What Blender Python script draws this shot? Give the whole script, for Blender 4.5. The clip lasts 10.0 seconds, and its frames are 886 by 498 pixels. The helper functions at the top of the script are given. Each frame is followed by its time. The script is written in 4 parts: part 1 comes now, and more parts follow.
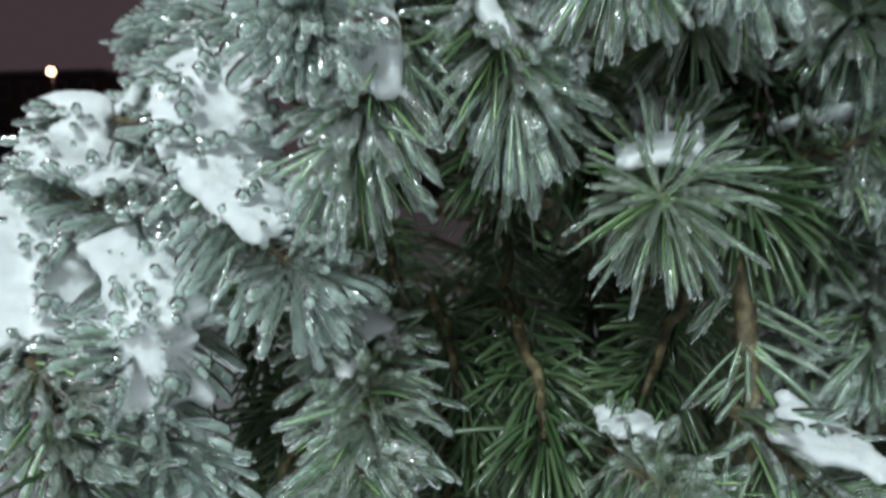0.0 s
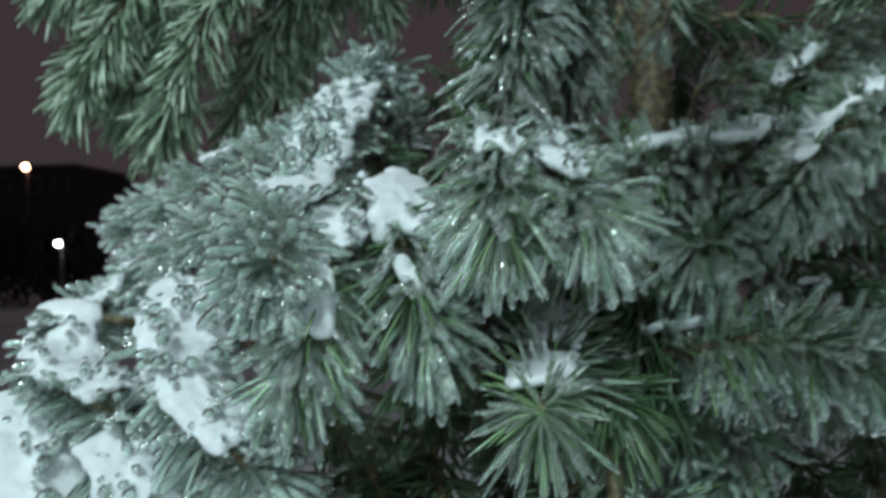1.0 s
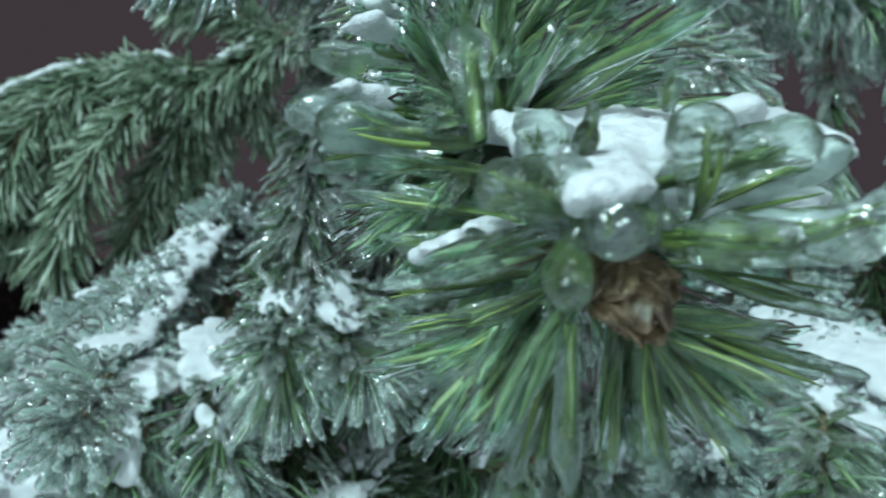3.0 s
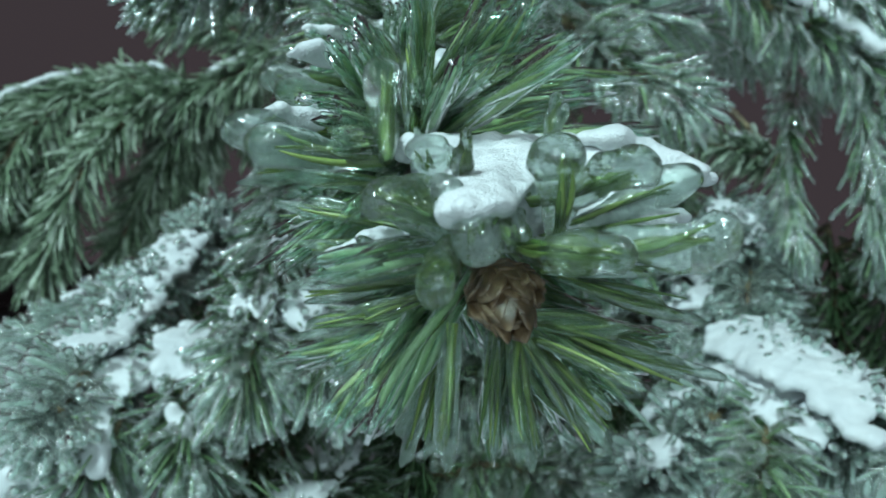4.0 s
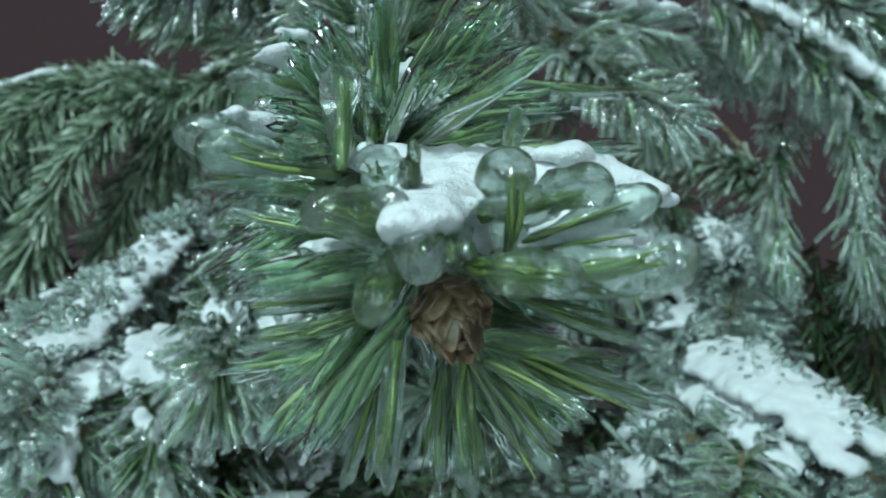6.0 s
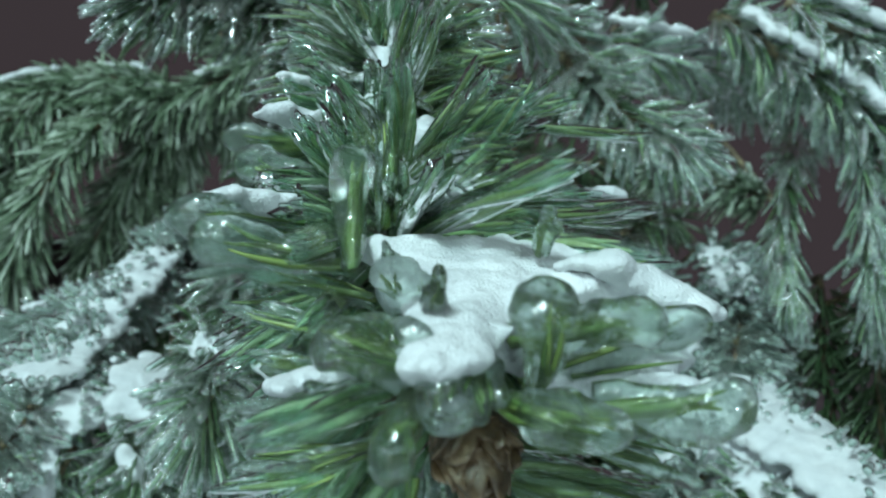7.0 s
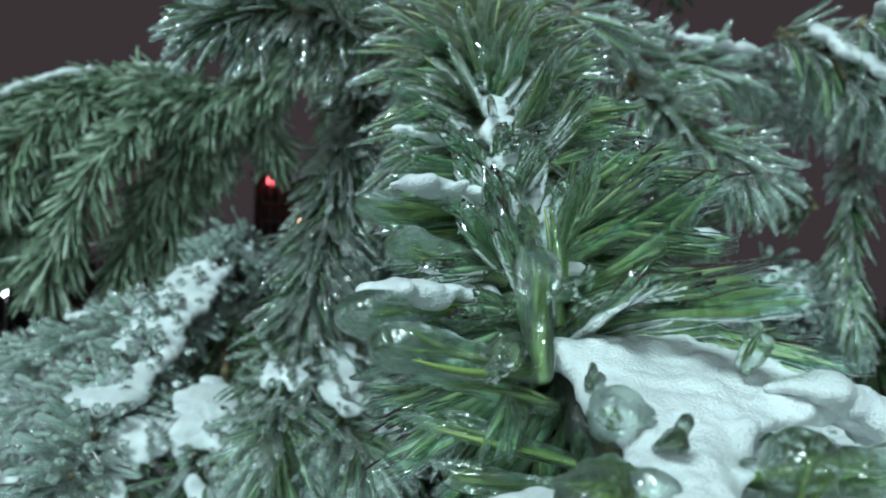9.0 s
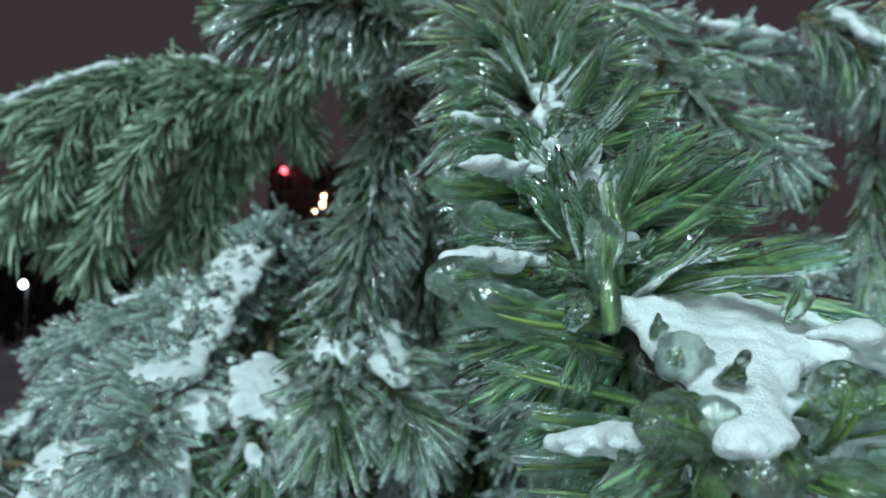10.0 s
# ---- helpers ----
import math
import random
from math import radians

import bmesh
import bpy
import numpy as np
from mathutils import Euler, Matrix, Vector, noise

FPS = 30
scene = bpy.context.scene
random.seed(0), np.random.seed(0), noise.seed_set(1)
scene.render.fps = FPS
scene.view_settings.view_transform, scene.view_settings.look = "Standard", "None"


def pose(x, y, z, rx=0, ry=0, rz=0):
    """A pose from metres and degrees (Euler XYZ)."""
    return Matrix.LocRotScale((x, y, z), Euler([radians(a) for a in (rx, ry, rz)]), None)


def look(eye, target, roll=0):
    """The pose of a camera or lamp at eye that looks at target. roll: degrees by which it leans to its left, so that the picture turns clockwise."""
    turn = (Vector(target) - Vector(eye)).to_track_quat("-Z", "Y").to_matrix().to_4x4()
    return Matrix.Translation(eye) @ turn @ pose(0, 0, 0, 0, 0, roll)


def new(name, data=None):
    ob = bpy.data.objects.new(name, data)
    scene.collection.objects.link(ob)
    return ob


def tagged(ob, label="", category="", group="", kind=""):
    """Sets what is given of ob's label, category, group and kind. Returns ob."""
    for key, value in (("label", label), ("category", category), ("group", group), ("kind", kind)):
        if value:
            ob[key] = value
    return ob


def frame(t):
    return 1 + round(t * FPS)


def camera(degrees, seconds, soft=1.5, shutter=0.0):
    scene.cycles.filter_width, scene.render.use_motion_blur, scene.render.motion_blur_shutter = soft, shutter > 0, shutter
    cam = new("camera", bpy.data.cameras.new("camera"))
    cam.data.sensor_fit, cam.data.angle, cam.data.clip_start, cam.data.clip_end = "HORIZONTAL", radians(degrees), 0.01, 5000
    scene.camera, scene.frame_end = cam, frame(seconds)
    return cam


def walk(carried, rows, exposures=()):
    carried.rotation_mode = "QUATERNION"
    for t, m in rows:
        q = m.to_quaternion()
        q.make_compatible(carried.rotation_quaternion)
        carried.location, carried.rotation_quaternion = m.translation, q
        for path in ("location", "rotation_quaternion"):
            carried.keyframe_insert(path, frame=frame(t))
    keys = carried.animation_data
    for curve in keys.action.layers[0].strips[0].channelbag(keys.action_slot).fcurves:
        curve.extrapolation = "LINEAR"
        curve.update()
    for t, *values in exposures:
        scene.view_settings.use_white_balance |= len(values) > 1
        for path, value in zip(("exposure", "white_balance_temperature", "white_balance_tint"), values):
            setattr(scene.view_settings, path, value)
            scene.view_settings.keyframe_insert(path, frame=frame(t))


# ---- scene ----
cam = camera(57.1, 10.0, soft=1.6, shutter=0.4)
# the lens stands wide open and is set on the nearest bough
cam.data.dof.use_dof, cam.data.dof.focus_distance, cam.data.dof.aperture_fstop = True, 0.24, 19.0
scene.cycles.transparent_max_bounces = 24
PATH = [
    (0, (0.035, -0.001, 1.591), (-0.056, 1.983, 1.356), -1.2),
    (0.5, (0.039, -0.049, 1.622), (-0.028, 1.947, 1.524), -1.0),
    (1, (0.069, -0.095, 1.666), (0.045, 1.904, 1.648), -1.7),
    (1.5, (0.107, -0.11, 1.683), (0.137, 1.889, 1.737), -2.3),
    (2, (0.143, -0.129, 1.699), (0.184, 1.869, 1.792), -3.1),
    (2.5, (0.163, -0.141, 1.704), (0.206, 1.854, 1.831), -3.9),
    (3, (0.19, -0.161, 1.708), (0.231, 1.833, 1.857), -4.3),
    (4.5, (0.223, -0.19, 1.699), (0.262, 1.8, 1.896), -2.1),
    (5, (0.232, -0.19, 1.698), (0.269, 1.799, 1.901), -1.9),
    (5.5, (0.229, -0.189, 1.698), (0.269, 1.8, 1.906), -1.6),
    (7, (0.22, -0.161, 1.736), (0.297, 1.83, 1.918), 0.2),
    (7.5, (0.2, -0.163, 1.75), (0.285, 1.829, 1.914), 0.7),
    (8, (0.184, -0.148, 1.76), (0.271, 1.844, 1.913), 0.9),
    (8.5, (0.176, -0.139, 1.763), (0.257, 1.854, 1.908), 0.8),
    (9, (0.174, -0.152, 1.767), (0.249, 1.842, 1.904), 0.8),
    (9.5, (0.157, -0.162, 1.762), (0.221, 1.833, 1.891), 0.7),
    (10, (0.155, -0.18, 1.76), (0.196, 1.817, 1.866), 0.2),
]
walk(cam, [(t, look(eye, target, roll)) for t, eye, target, roll in PATH],
     exposures=[(0, 0.27, 6750, 24), (1, 0.12, 6350, 15), (2.5, 0.36, 6020, 12.5), (4.3, 0.24, 6040, 7.5), (8.5, 0.18, 6080, 7.5), (10, 0.14, 6080, 7.5)])

# ---------------------------------------------------------------- light
world = bpy.data.worlds.new("night_sky")
scene.world = world
world.use_nodes = True
world.node_tree.nodes["Background"].inputs[0].default_value = (0.039, 0.030, 0.032, 1)
world.node_tree.nodes["Background"].inputs[1].default_value = 1.0


def lamp(name, eye, target, power, size, colour):
    data = bpy.data.lights.new(name, "AREA")
    data.shape, data.size, data.energy, data.color = "DISK", size, power, colour
    ob = new(name, data)
    ob.matrix_world = look(eye, target)
    return ob


# the inferred street lamp over the photographer's shoulder, and an unseen lamp added as fill
lamp("unseen_light", (-0.9, -2.7, 4.6), (0.2, 0.4, 1.7), 155, 1.2, (0.74, 0.98, 0.96))
lamp("unseen_light", (3.2, -4.2, 4.2), (0.2, 0.4, 1.7), 36, 0.8, (0.74, 0.97, 0.96))


# two more unseen lamps, added to fill undersides and raise glints on the ice
lamp("unseen_light", (-5.0, -3.5, 3.6), (0.2, 0.4, 1.7), 86, 0.9, (0.76, 0.98, 0.96))
lamp("unseen_light", (0.9, -7.0, 2.6), (0.2, 0.4, 1.7), 64, 1.0, (0.76, 0.98, 0.96))


# ---------------------------------------------------------------- materials
def material(name):
    m = bpy.data.materials.new(name)
    m.use_nodes = True
    nt = m.node_tree
    for n in list(nt.nodes):
        nt.nodes.remove(n)
    out = nt.nodes.new("ShaderNodeOutputMaterial")
    return m, nt, out


def node(nt, kind, **values):
    n = nt.nodes.new(kind)
    for key, value in values.items():
        n.inputs[key.replace("_", " ")].default_value = value
    return n


def ramp(nt, source, stops):
    r = nt.nodes.new("ShaderNodeValToRGB")
    while len(r.color_ramp.elements) < len(stops):
        r.color_ramp.elements.new(0.5)
    for e, (p, c) in zip(r.color_ramp.elements, stops):
        e.position, e.color = p, (*c, 1)
    nt.links.new(source, r.inputs[0])
    return r.outputs[0]


def noise_tex(nt, scale, detail=3.0):
    co = nt.nodes.new("ShaderNodeNewGeometry")
    n = node(nt, "ShaderNodeTexNoise", Scale=scale, Detail=detail)
    nt.links.new(co.outputs["Position"], n.inputs["Vector"])
    return n.outputs["Fac"]


def bump(nt, source, strength, distance):
    b = node(nt, "ShaderNodeBump", Strength=strength, Distance=distance)
    nt.links.new(source, b.inputs["Height"])
    return b.outputs["Normal"]


def principled(name, stops, scale, rough, bump_scale=0.0, bump_strength=0.3, bump_size=0.001, island=False, coat=0.0, spec=0.5):
    """A plain surface whose colour runs through stops by noise at that scale, or by a chance number for each loose piece."""
    m, nt, out = material(name)
    p = node(nt, "ShaderNodeBsdfPrincipled", Roughness=rough)
    p.inputs["Coat Weight"].default_value = coat
    p.inputs["Coat Roughness"].default_value = 0.15
    p.inputs["Specular IOR Level"].default_value = spec
    fac = noise_tex(nt, scale)
    if island:
        g = nt.nodes.new("ShaderNodeNewGeometry")
        mix = nt.nodes.new("ShaderNodeMath")
        mix.operation = "MULTIPLY_ADD"
        mix.inputs[1].default_value = 0.55
        half = nt.nodes.new("ShaderNodeMath")
        half.operation = "MULTIPLY"
        half.inputs[1].default_value = 0.45
        nt.links.new(fac, half.inputs[0])
        nt.links.new(g.outputs["Random Per Island"], mix.inputs[0])
        nt.links.new(half.outputs[0], mix.inputs[2])
        fac = mix.outputs[0]
    nt.links.new(ramp(nt, fac, stops), p.inputs["Base Color"])
    if bump_scale:
        normal = bump(nt, noise_tex(nt, bump_scale, 5), bump_strength, bump_size)
        nt.links.new(normal, p.inputs["Normal"])
        nt.links.new(normal, p.inputs["Coat Normal"])
    nt.links.new(p.outputs[0], out.inputs[0])
    return m


def ice_material(name, clear, refract, milk, tint, rough=0.21, ripple=1.0, patchy=0.2, ior=1.5):
    """Glaze ice: see-through, with a wet gloss and a milky white put in for trapped air and scattered light. clear:
    share that lets the light straight through.
    """
    m, nt, out = material(name)
    trans = node(nt, "ShaderNodeBsdfTransparent", Color=(*tint, 1))
    body = trans.outputs[0]
    normal = bump(nt, noise_tex(nt, 210, 3), ripple, 0.0020)
    if refract:
        r = node(nt, "ShaderNodeBsdfRefraction", Color=(*tint, 1), Roughness=0.0, IOR=1.29)
        nt.links.new(normal, r.inputs["Normal"])
        mix = node(nt, "ShaderNodeMixShader", Fac=refract)
        nt.links.new(body, mix.inputs[1])
        nt.links.new(r.outputs[0], mix.inputs[2])
        body = mix.outputs[0]
    white = node(nt, "ShaderNodeBsdfDiffuse", Color=milk)
    glow = node(nt, "ShaderNodeBsdfTranslucent", Color=milk)
    both = node(nt, "ShaderNodeMixShader", Fac=0.45)
    nt.links.new(white.outputs[0], both.inputs[1])
    nt.links.new(glow.outputs[0], both.inputs[2])
    veil = node(nt, "ShaderNodeMixShader")
    span = node(nt, "ShaderNodeMapRange")
    span.inputs["From Min"].default_value, span.inputs["From Max"].default_value = 0.3, 0.7
    span.inputs["To Min"].default_value, span.inputs["To Max"].default_value = max(0.0, 1.0 - patchy - clear), min(1.0, 1.0 + patchy - clear)
    nt.links.new(noise_tex(nt, 120, 3), span.inputs["Value"])
    nt.links.new(span.outputs[0], veil.inputs[0])
    nt.links.new(body, veil.inputs[1])
    nt.links.new(both.outputs[0], veil.inputs[2])
    gloss = node(nt, "ShaderNodeBsdfGlossy", Color=(1, 1, 1, 1), Roughness=rough)
    nt.links.new(normal, gloss.inputs["Normal"])
    fr = node(nt, "ShaderNodeFresnel", IOR=ior)
    top = nt.nodes.new("ShaderNodeMixShader")
    nt.links.new(fr.outputs[0], top.inputs[0])
    nt.links.new(veil.outputs[0], top.inputs[1])
    nt.links.new(gloss.outputs[0], top.inputs[2])
    nt.links.new(top.outputs[0], out.inputs[0])
    return m


def clear_ice(name, share, haze, ripple, ior, tint=(0.93, 1.0, 0.965)):
    """Thick clear glaze: share of it bends the light, the rest lets it straight through; haze: cloudy white mixed in
    for trapped air and for light scattered in the ice.
    """
    m, nt, out = material(name)
    normal = bump(nt, noise_tex(nt, 290, 2), ripple, 0.0013)
    trans = node(nt, "ShaderNodeBsdfTransparent", Color=(*tint, 1))
    glass = node(nt, "ShaderNodeBsdfGlass", Color=(*tint, 1), Roughness=0.02, IOR=1.31)
    nt.links.new(normal, glass.inputs["Normal"])
    body = node(nt, "ShaderNodeMixShader", Fac=share)
    nt.links.new(trans.outputs[0], body.inputs[1])
    nt.links.new(glass.outputs[0], body.inputs[2])
    white = node(nt, "ShaderNodeBsdfDiffuse", Color=(0.82, 0.94, 0.89, 1))
    through_light = node(nt, "ShaderNodeBsdfTranslucent", Color=(0.82, 0.94, 0.89, 1))
    both = node(nt, "ShaderNodeMixShader", Fac=0.5)
    nt.links.new(white.outputs[0], both.inputs[1])
    nt.links.new(through_light.outputs[0], both.inputs[2])
    cloud = node(nt, "ShaderNodeMapRange")
    cloud.inputs["From Min"].default_value, cloud.inputs["From Max"].default_value = 0.42, 0.68
    cloud.inputs["To Min"].default_value, cloud.inputs["To Max"].default_value = haze * 0.35, haze * 2.0
    nt.links.new(noise_tex(nt, 170, 6), cloud.inputs["Value"])
    veil = nt.nodes.new("ShaderNodeMixShader")
    nt.links.new(cloud.outputs[0], veil.inputs[0])
    nt.links.new(body.outputs[0], veil.inputs[1])
    nt.links.new(both.outputs[0], veil.inputs[2])
    gloss = node(nt, "ShaderNodeBsdfGlossy", Color=(1, 1, 1, 1), Roughness=0.16)
    nt.links.new(normal, gloss.inputs["Normal"])
    fr = node(nt, "ShaderNodeFresnel", IOR=ior)
    top = nt.nodes.new("ShaderNodeMixShader")
    nt.links.new(fr.outputs[0], top.inputs[0])
    nt.links.new(veil.outputs[0], top.inputs[1])
    nt.links.new(gloss.outputs[0], top.inputs[2])
    nt.links.new(top.outputs[0], out.inputs[0])
    return m


GREEN = principled("needle_green", [(0.12, (0.032, 0.080, 0.028)), (0.5, (0.100, 0.190, 0.070)), (0.88, (0.28, 0.41, 0.20))], 90, 0.35, island=True, coat=1.0)
GREEN_NEAR = principled("needle_yellow_green", [(0.2, (0.055, 0.110, 0.026)), (0.55, (0.125, 0.205, 0.050)), (0.9, (0.28, 0.35, 0.10))], 60, 0.4, island=True)
GREEN_FAR = principled("needle_frosted", [(0.15, (0.048, 0.088, 0.044)), (0.5, (0.20, 0.285, 0.175)), (0.82, (0.62, 0.71, 0.60))], 60, 0.3, 260, 0.9, 0.002, island=True, coat=1.0)
ICE = ice_material("glaze_ice", 0.91, 0.0, (0.72, 0.86, 0.81, 1), (0.88, 0.95, 0.92))
ICE_FAT = ice_material("thick_glaze_ice", 0.55, 0.0, (0.56, 0.68, 0.63, 1), (0.90, 0.96, 0.94), 0.12)
ICE_NEAR = clear_ice("clear_glaze_ice", 0.6, 0.045, 0.7, 1.45)
GREEN_ICED = principled("iced_needle_green", [(0.12, (0.06, 0.115, 0.042)), (0.45, (0.145, 0.225, 0.095)), (0.85, (0.36, 0.46, 0.30))], 140, 0.35, 240, 0.8, 0.0018, island=True, coat=0.4)
GREEN_GLAZED = principled("glazed_needle_green", [(0.12, (0.062, 0.105, 0.036)), (0.45, (0.150, 0.205, 0.072)), (0.85, (0.34, 0.40, 0.20))], 170, 0.35, 300, 0.8, 0.0018, island=True, coat=0.4)
ICE_DROP = ice_material("frozen_drop", 1.0, 0.5, (0.8, 0.9, 0.86, 1), (0.97, 1.0, 0.98), 0.10, 0.0, 0.1, 1.6)
ICE_THIN = clear_ice("thin_glaze_ice", 0.0, 0.04, 0.8, 1.18)
# a darker copy of the needle green: shade inside the crown, put into the colour
GREEN_SHADED = principled("shaded_needle_green", [(0.1, (0.024, 0.056, 0.022)), (0.5, (0.052, 0.100, 0.040)), (0.9, (0.12, 0.18, 0.09))], 60, 0.35, island=True, coat=0.8)
SNOW = principled("snow", [(0.3, (0.60, 0.63, 0.65)), (0.7, (0.74, 0.76, 0.77))], 45, 0.6, 1150, 0.75, 0.0012, spec=0.4)
BARK = principled("bark", [(0.32, (0.030, 0.022, 0.014)), (0.5, (0.10, 0.075, 0.036)), (0.7, (0.24, 0.20, 0.10))], 95, 0.6, 160, 1.0, 0.004, coat=0.4)
BUD = principled("bud_scale_brown", [(0.3, (0.055, 0.034, 0.017)), (0.55, (0.140, 0.085, 0.040)), (0.8, (0.34, 0.25, 0.15))], 160, 0.45, 500, 0.6, 0.001, coat=0.8)
GROUND_SNOW = principled("trodden_snow", [(0.3, (0.55, 0.57, 0.6)), (0.7, (0.8, 0.82, 0.84))], 0.7, 0.7, 6, 0.5, 0.05)
WALL = principled("dark_plaster", [(0.3, (0.030, 0.026, 0.026)), (0.7, (0.05, 0.044, 0.042))], 1.5, 0.8)
PANE = principled("dark_pane", [(0.3, (0.01, 0.01, 0.012)), (0.7, (0.02, 0.02, 0.024))], 3, 0.1)
METAL = principled("grey_metal", [(0.3, (0.10, 0.10, 0.10)), (0.7, (0.16, 0.16, 0.16))], 8, 0.5)
SHRUB = principled("dark_twigs", [(0.3, (0.012, 0.010, 0.009)), (0.7, (0.03, 0.024, 0.02))], 4, 0.8)


def glow_material(name, colour, strength):
    m, nt, out = material(name)
    e = node(nt, "ShaderNodeEmission", Color=(*colour, 1), Strength=strength)
    nt.links.new(e.outputs[0], out.inputs[0])
    return m


LAMP_WHITE = glow_material("lamp_white", (0.9, 0.95, 1.0), 12)
LAMP_WARM = glow_material("lamp_warm", (1.0, 0.60, 0.34), 9)
LAMP_RED = glow_material("lamp_red", (1.0, 0.10, 0.12), 9)


# ---------------------------------------------------------------- building blocks
def mesh_object(name, verts, faces, mat, parent=None, label="", smooth=True):
    data = bpy.data.meshes.new(name)
    data.from_pydata([tuple(v) for v in verts], [], faces)
    if smooth:
        data.polygons.foreach_set("use_smooth", [True] * len(data.polygons))
    data.materials.append(mat)
    ob = new(name, data)
    if parent:
        ob.parent = parent
    if label:
        tagged(ob, label)
    return ob


def part(name, bm, mat, parent=None, label="", smooth=True):
    data = bpy.data.meshes.new(name)
    bm.to_mesh(data)
    bm.free()
    if smooth:
        data.polygons.foreach_set("use_smooth", [True] * len(data.polygons))
    data.materials.append(mat)
    ob = new(name, data)
    ob.parent = parent
    if label:
        tagged(ob, label)
    return ob


def box(bm, cx, cy, cz, sx, sy, sz):
    bmesh.ops.create_cube(bm, size=1, matrix=Matrix.Translation((cx, cy, cz)) @ Matrix.Diagonal((sx, sy, sz, 1)))


def spline(points, count):
    """Catmull-Rom through the points, count places and their directions."""
    p = np.array(points, float)
    p = np.vstack([2 * p[0] - p[1], p, 2 * p[-1] - p[-2]])
    segs = len(p) - 3
    u = np.linspace(0, segs - 1e-6, count)
    i = u.astype(int)
    f = (u - i)[:, None]
    a, b, c, d = p[i], p[i + 1], p[i + 2], p[i + 3]
    place = 0.5 * (2 * b + (c - a) * f + (2 * a - 5 * b + 4 * c - d) * f ** 2 + (3 * b - a - 3 * c + d) * f ** 3)
    way = np.gradient(place, axis=0)
    return place, way / np.linalg.norm(way, axis=1)[:, None]


def tube(place, way, radius, sides, bumps=0.0, rng=None):
    """Verts and faces of a tapered tube along a line, closed at both ends."""
    up = np.where(np.abs(way[:, 2:3]) > 0.9, [[1.0, 0, 0]], [[0, 0, 1.0]])
    r = np.cross(way, up)
    r /= np.linalg.norm(r, axis=1)[:, None]
    s = np.cross(r, way)
    ang = np.linspace(0, 2 * math.pi, sides, endpoint=False)
    ring = r[:, None] * np.cos(ang)[None, :, None] + s[:, None] * np.sin(ang)[None, :, None]
    rad = np.repeat(np.asarray(radius)[:, None], sides, 1)
    if rng is not None and bumps:
        rad = rad * (1 + bumps * rng.standard_normal(rad.shape))
    v = (place[:, None] + ring * rad[:, :, None]).reshape(-1, 3)
    f = [(k * sides + j, k * sides + (j + 1) % sides, (k + 1) * sides + (j + 1) % sides, (k + 1) * sides + j) for k in range(len(place) - 1) for j in range(sides)]
    f += [tuple(range(sides - 1, -1, -1)), tuple(range((len(place) - 1) * sides, len(place) * sides))]
    return v, f


def fingers(base, way, length, radius, droop, profile, sides, rng, rough=0.0):
    """Many slim fingers at once. profile: (share of the length, share of the radius); the last is the tip's point."""
    n, k = len(base), len(profile)
    share = np.array([p[0] for p in profile])
    thick = np.array([p[1] for p in profile])
    up = np.where(np.abs(way[:, 2:3]) > 0.9, [[1.0, 0, 0]], [[0, 0, 1.0]])
    r = np.cross(way, up)
    r /= np.linalg.norm(r, axis=1)[:, None]
    s = np.cross(r, way)
    line = base[:, None] + way[:, None] * (length[:, None] * share)[:, :, None]
    line[:, :, 2] -= droop[:, None] * length[:, None] * share ** 2
    ang = np.linspace(0, 2 * math.pi, sides, endpoint=False)
    ring = r[:, None] * np.cos(ang)[None, :, None] + s[:, None] * np.sin(ang)[None, :, None]
    rad = radius[:, None] * thick[None, :-1]
    if rough:
        rad = rad * (1 + rough * rng.standard_normal(rad.shape))
    body = line[:, :-1, None] + ring[:, None] * rad[:, :, None, None]
    v = np.concatenate([body.reshape(n, -1, 3), line[:, -1:]], 1)
    per = (k - 1) * sides + 1
    one = [(a * sides + j, a * sides + (j + 1) % sides, (a + 1) * sides + (j + 1) % sides, (a + 1) * sides + j) for a in range(k - 2) for j in range(sides)]
    tip = [((k - 2) * sides + j, (k - 2) * sides + (j + 1) % sides, per - 1) for j in range(sides)]
    one, tip = np.array(one), np.array(tip)
    off = (np.arange(n) * per)[:, None, None]
    faces = (one[None] + off).reshape(-1, 4).tolist() + (tip[None] + off).reshape(-1, 3).tolist()
    return v.reshape(-1, 3), faces


ICE_PROFILE = [(0.0, 0.45), (0.25, 0.8), (0.6, 1.0), (0.86, 0.95), (0.96, 0.62), (1.0, 0.0)]
BLUNT_PROFILE = [(0.0, 0.40), (0.3, 0.72), (0.6, 0.92), (0.82, 1.08), (0.93, 0.98), (0.98, 0.62), (1.0, 0.0)]
CORE_PROFILE = [(0.0, 1.0), (0.5, 1.0), (0.85, 0.8), (1.0, 0.0)]


bm = bmesh.new()
bmesh.ops.create_icosphere(bm, subdivisions=2, radius=1)
bm.verts.ensure_lookup_table()
BALL_V = np.array([tuple(v.co) for v in bm.verts])
BALL_F = np.array([[v.index for v in f.verts] for f in bm.faces])
bm.free()


def loose_pieces(data, co):
    """The loose pieces of a mesh, each as its places and faces."""
    lead = list(range(len(co)))

    def find(i):
        while lead[i] != i:
            lead[i] = lead[lead[i]]
            i = lead[i]
        return i

    for e in data.edges:
        a, b = find(e.vertices[0]), find(e.vertices[1])
        if a != b:
            lead[a] = b
    lumps = {}
    for p in data.polygons:
        lumps.setdefault(find(p.vertices[0]), []).append(tuple(p.vertices))
    for faces in lumps.values():
        used = sorted({i for f in faces for i in f})
        at = {i: k for k, i in enumerate(used)}
        yield [co[i] for i in used], [tuple(at[i] for i in f) for f in faces]


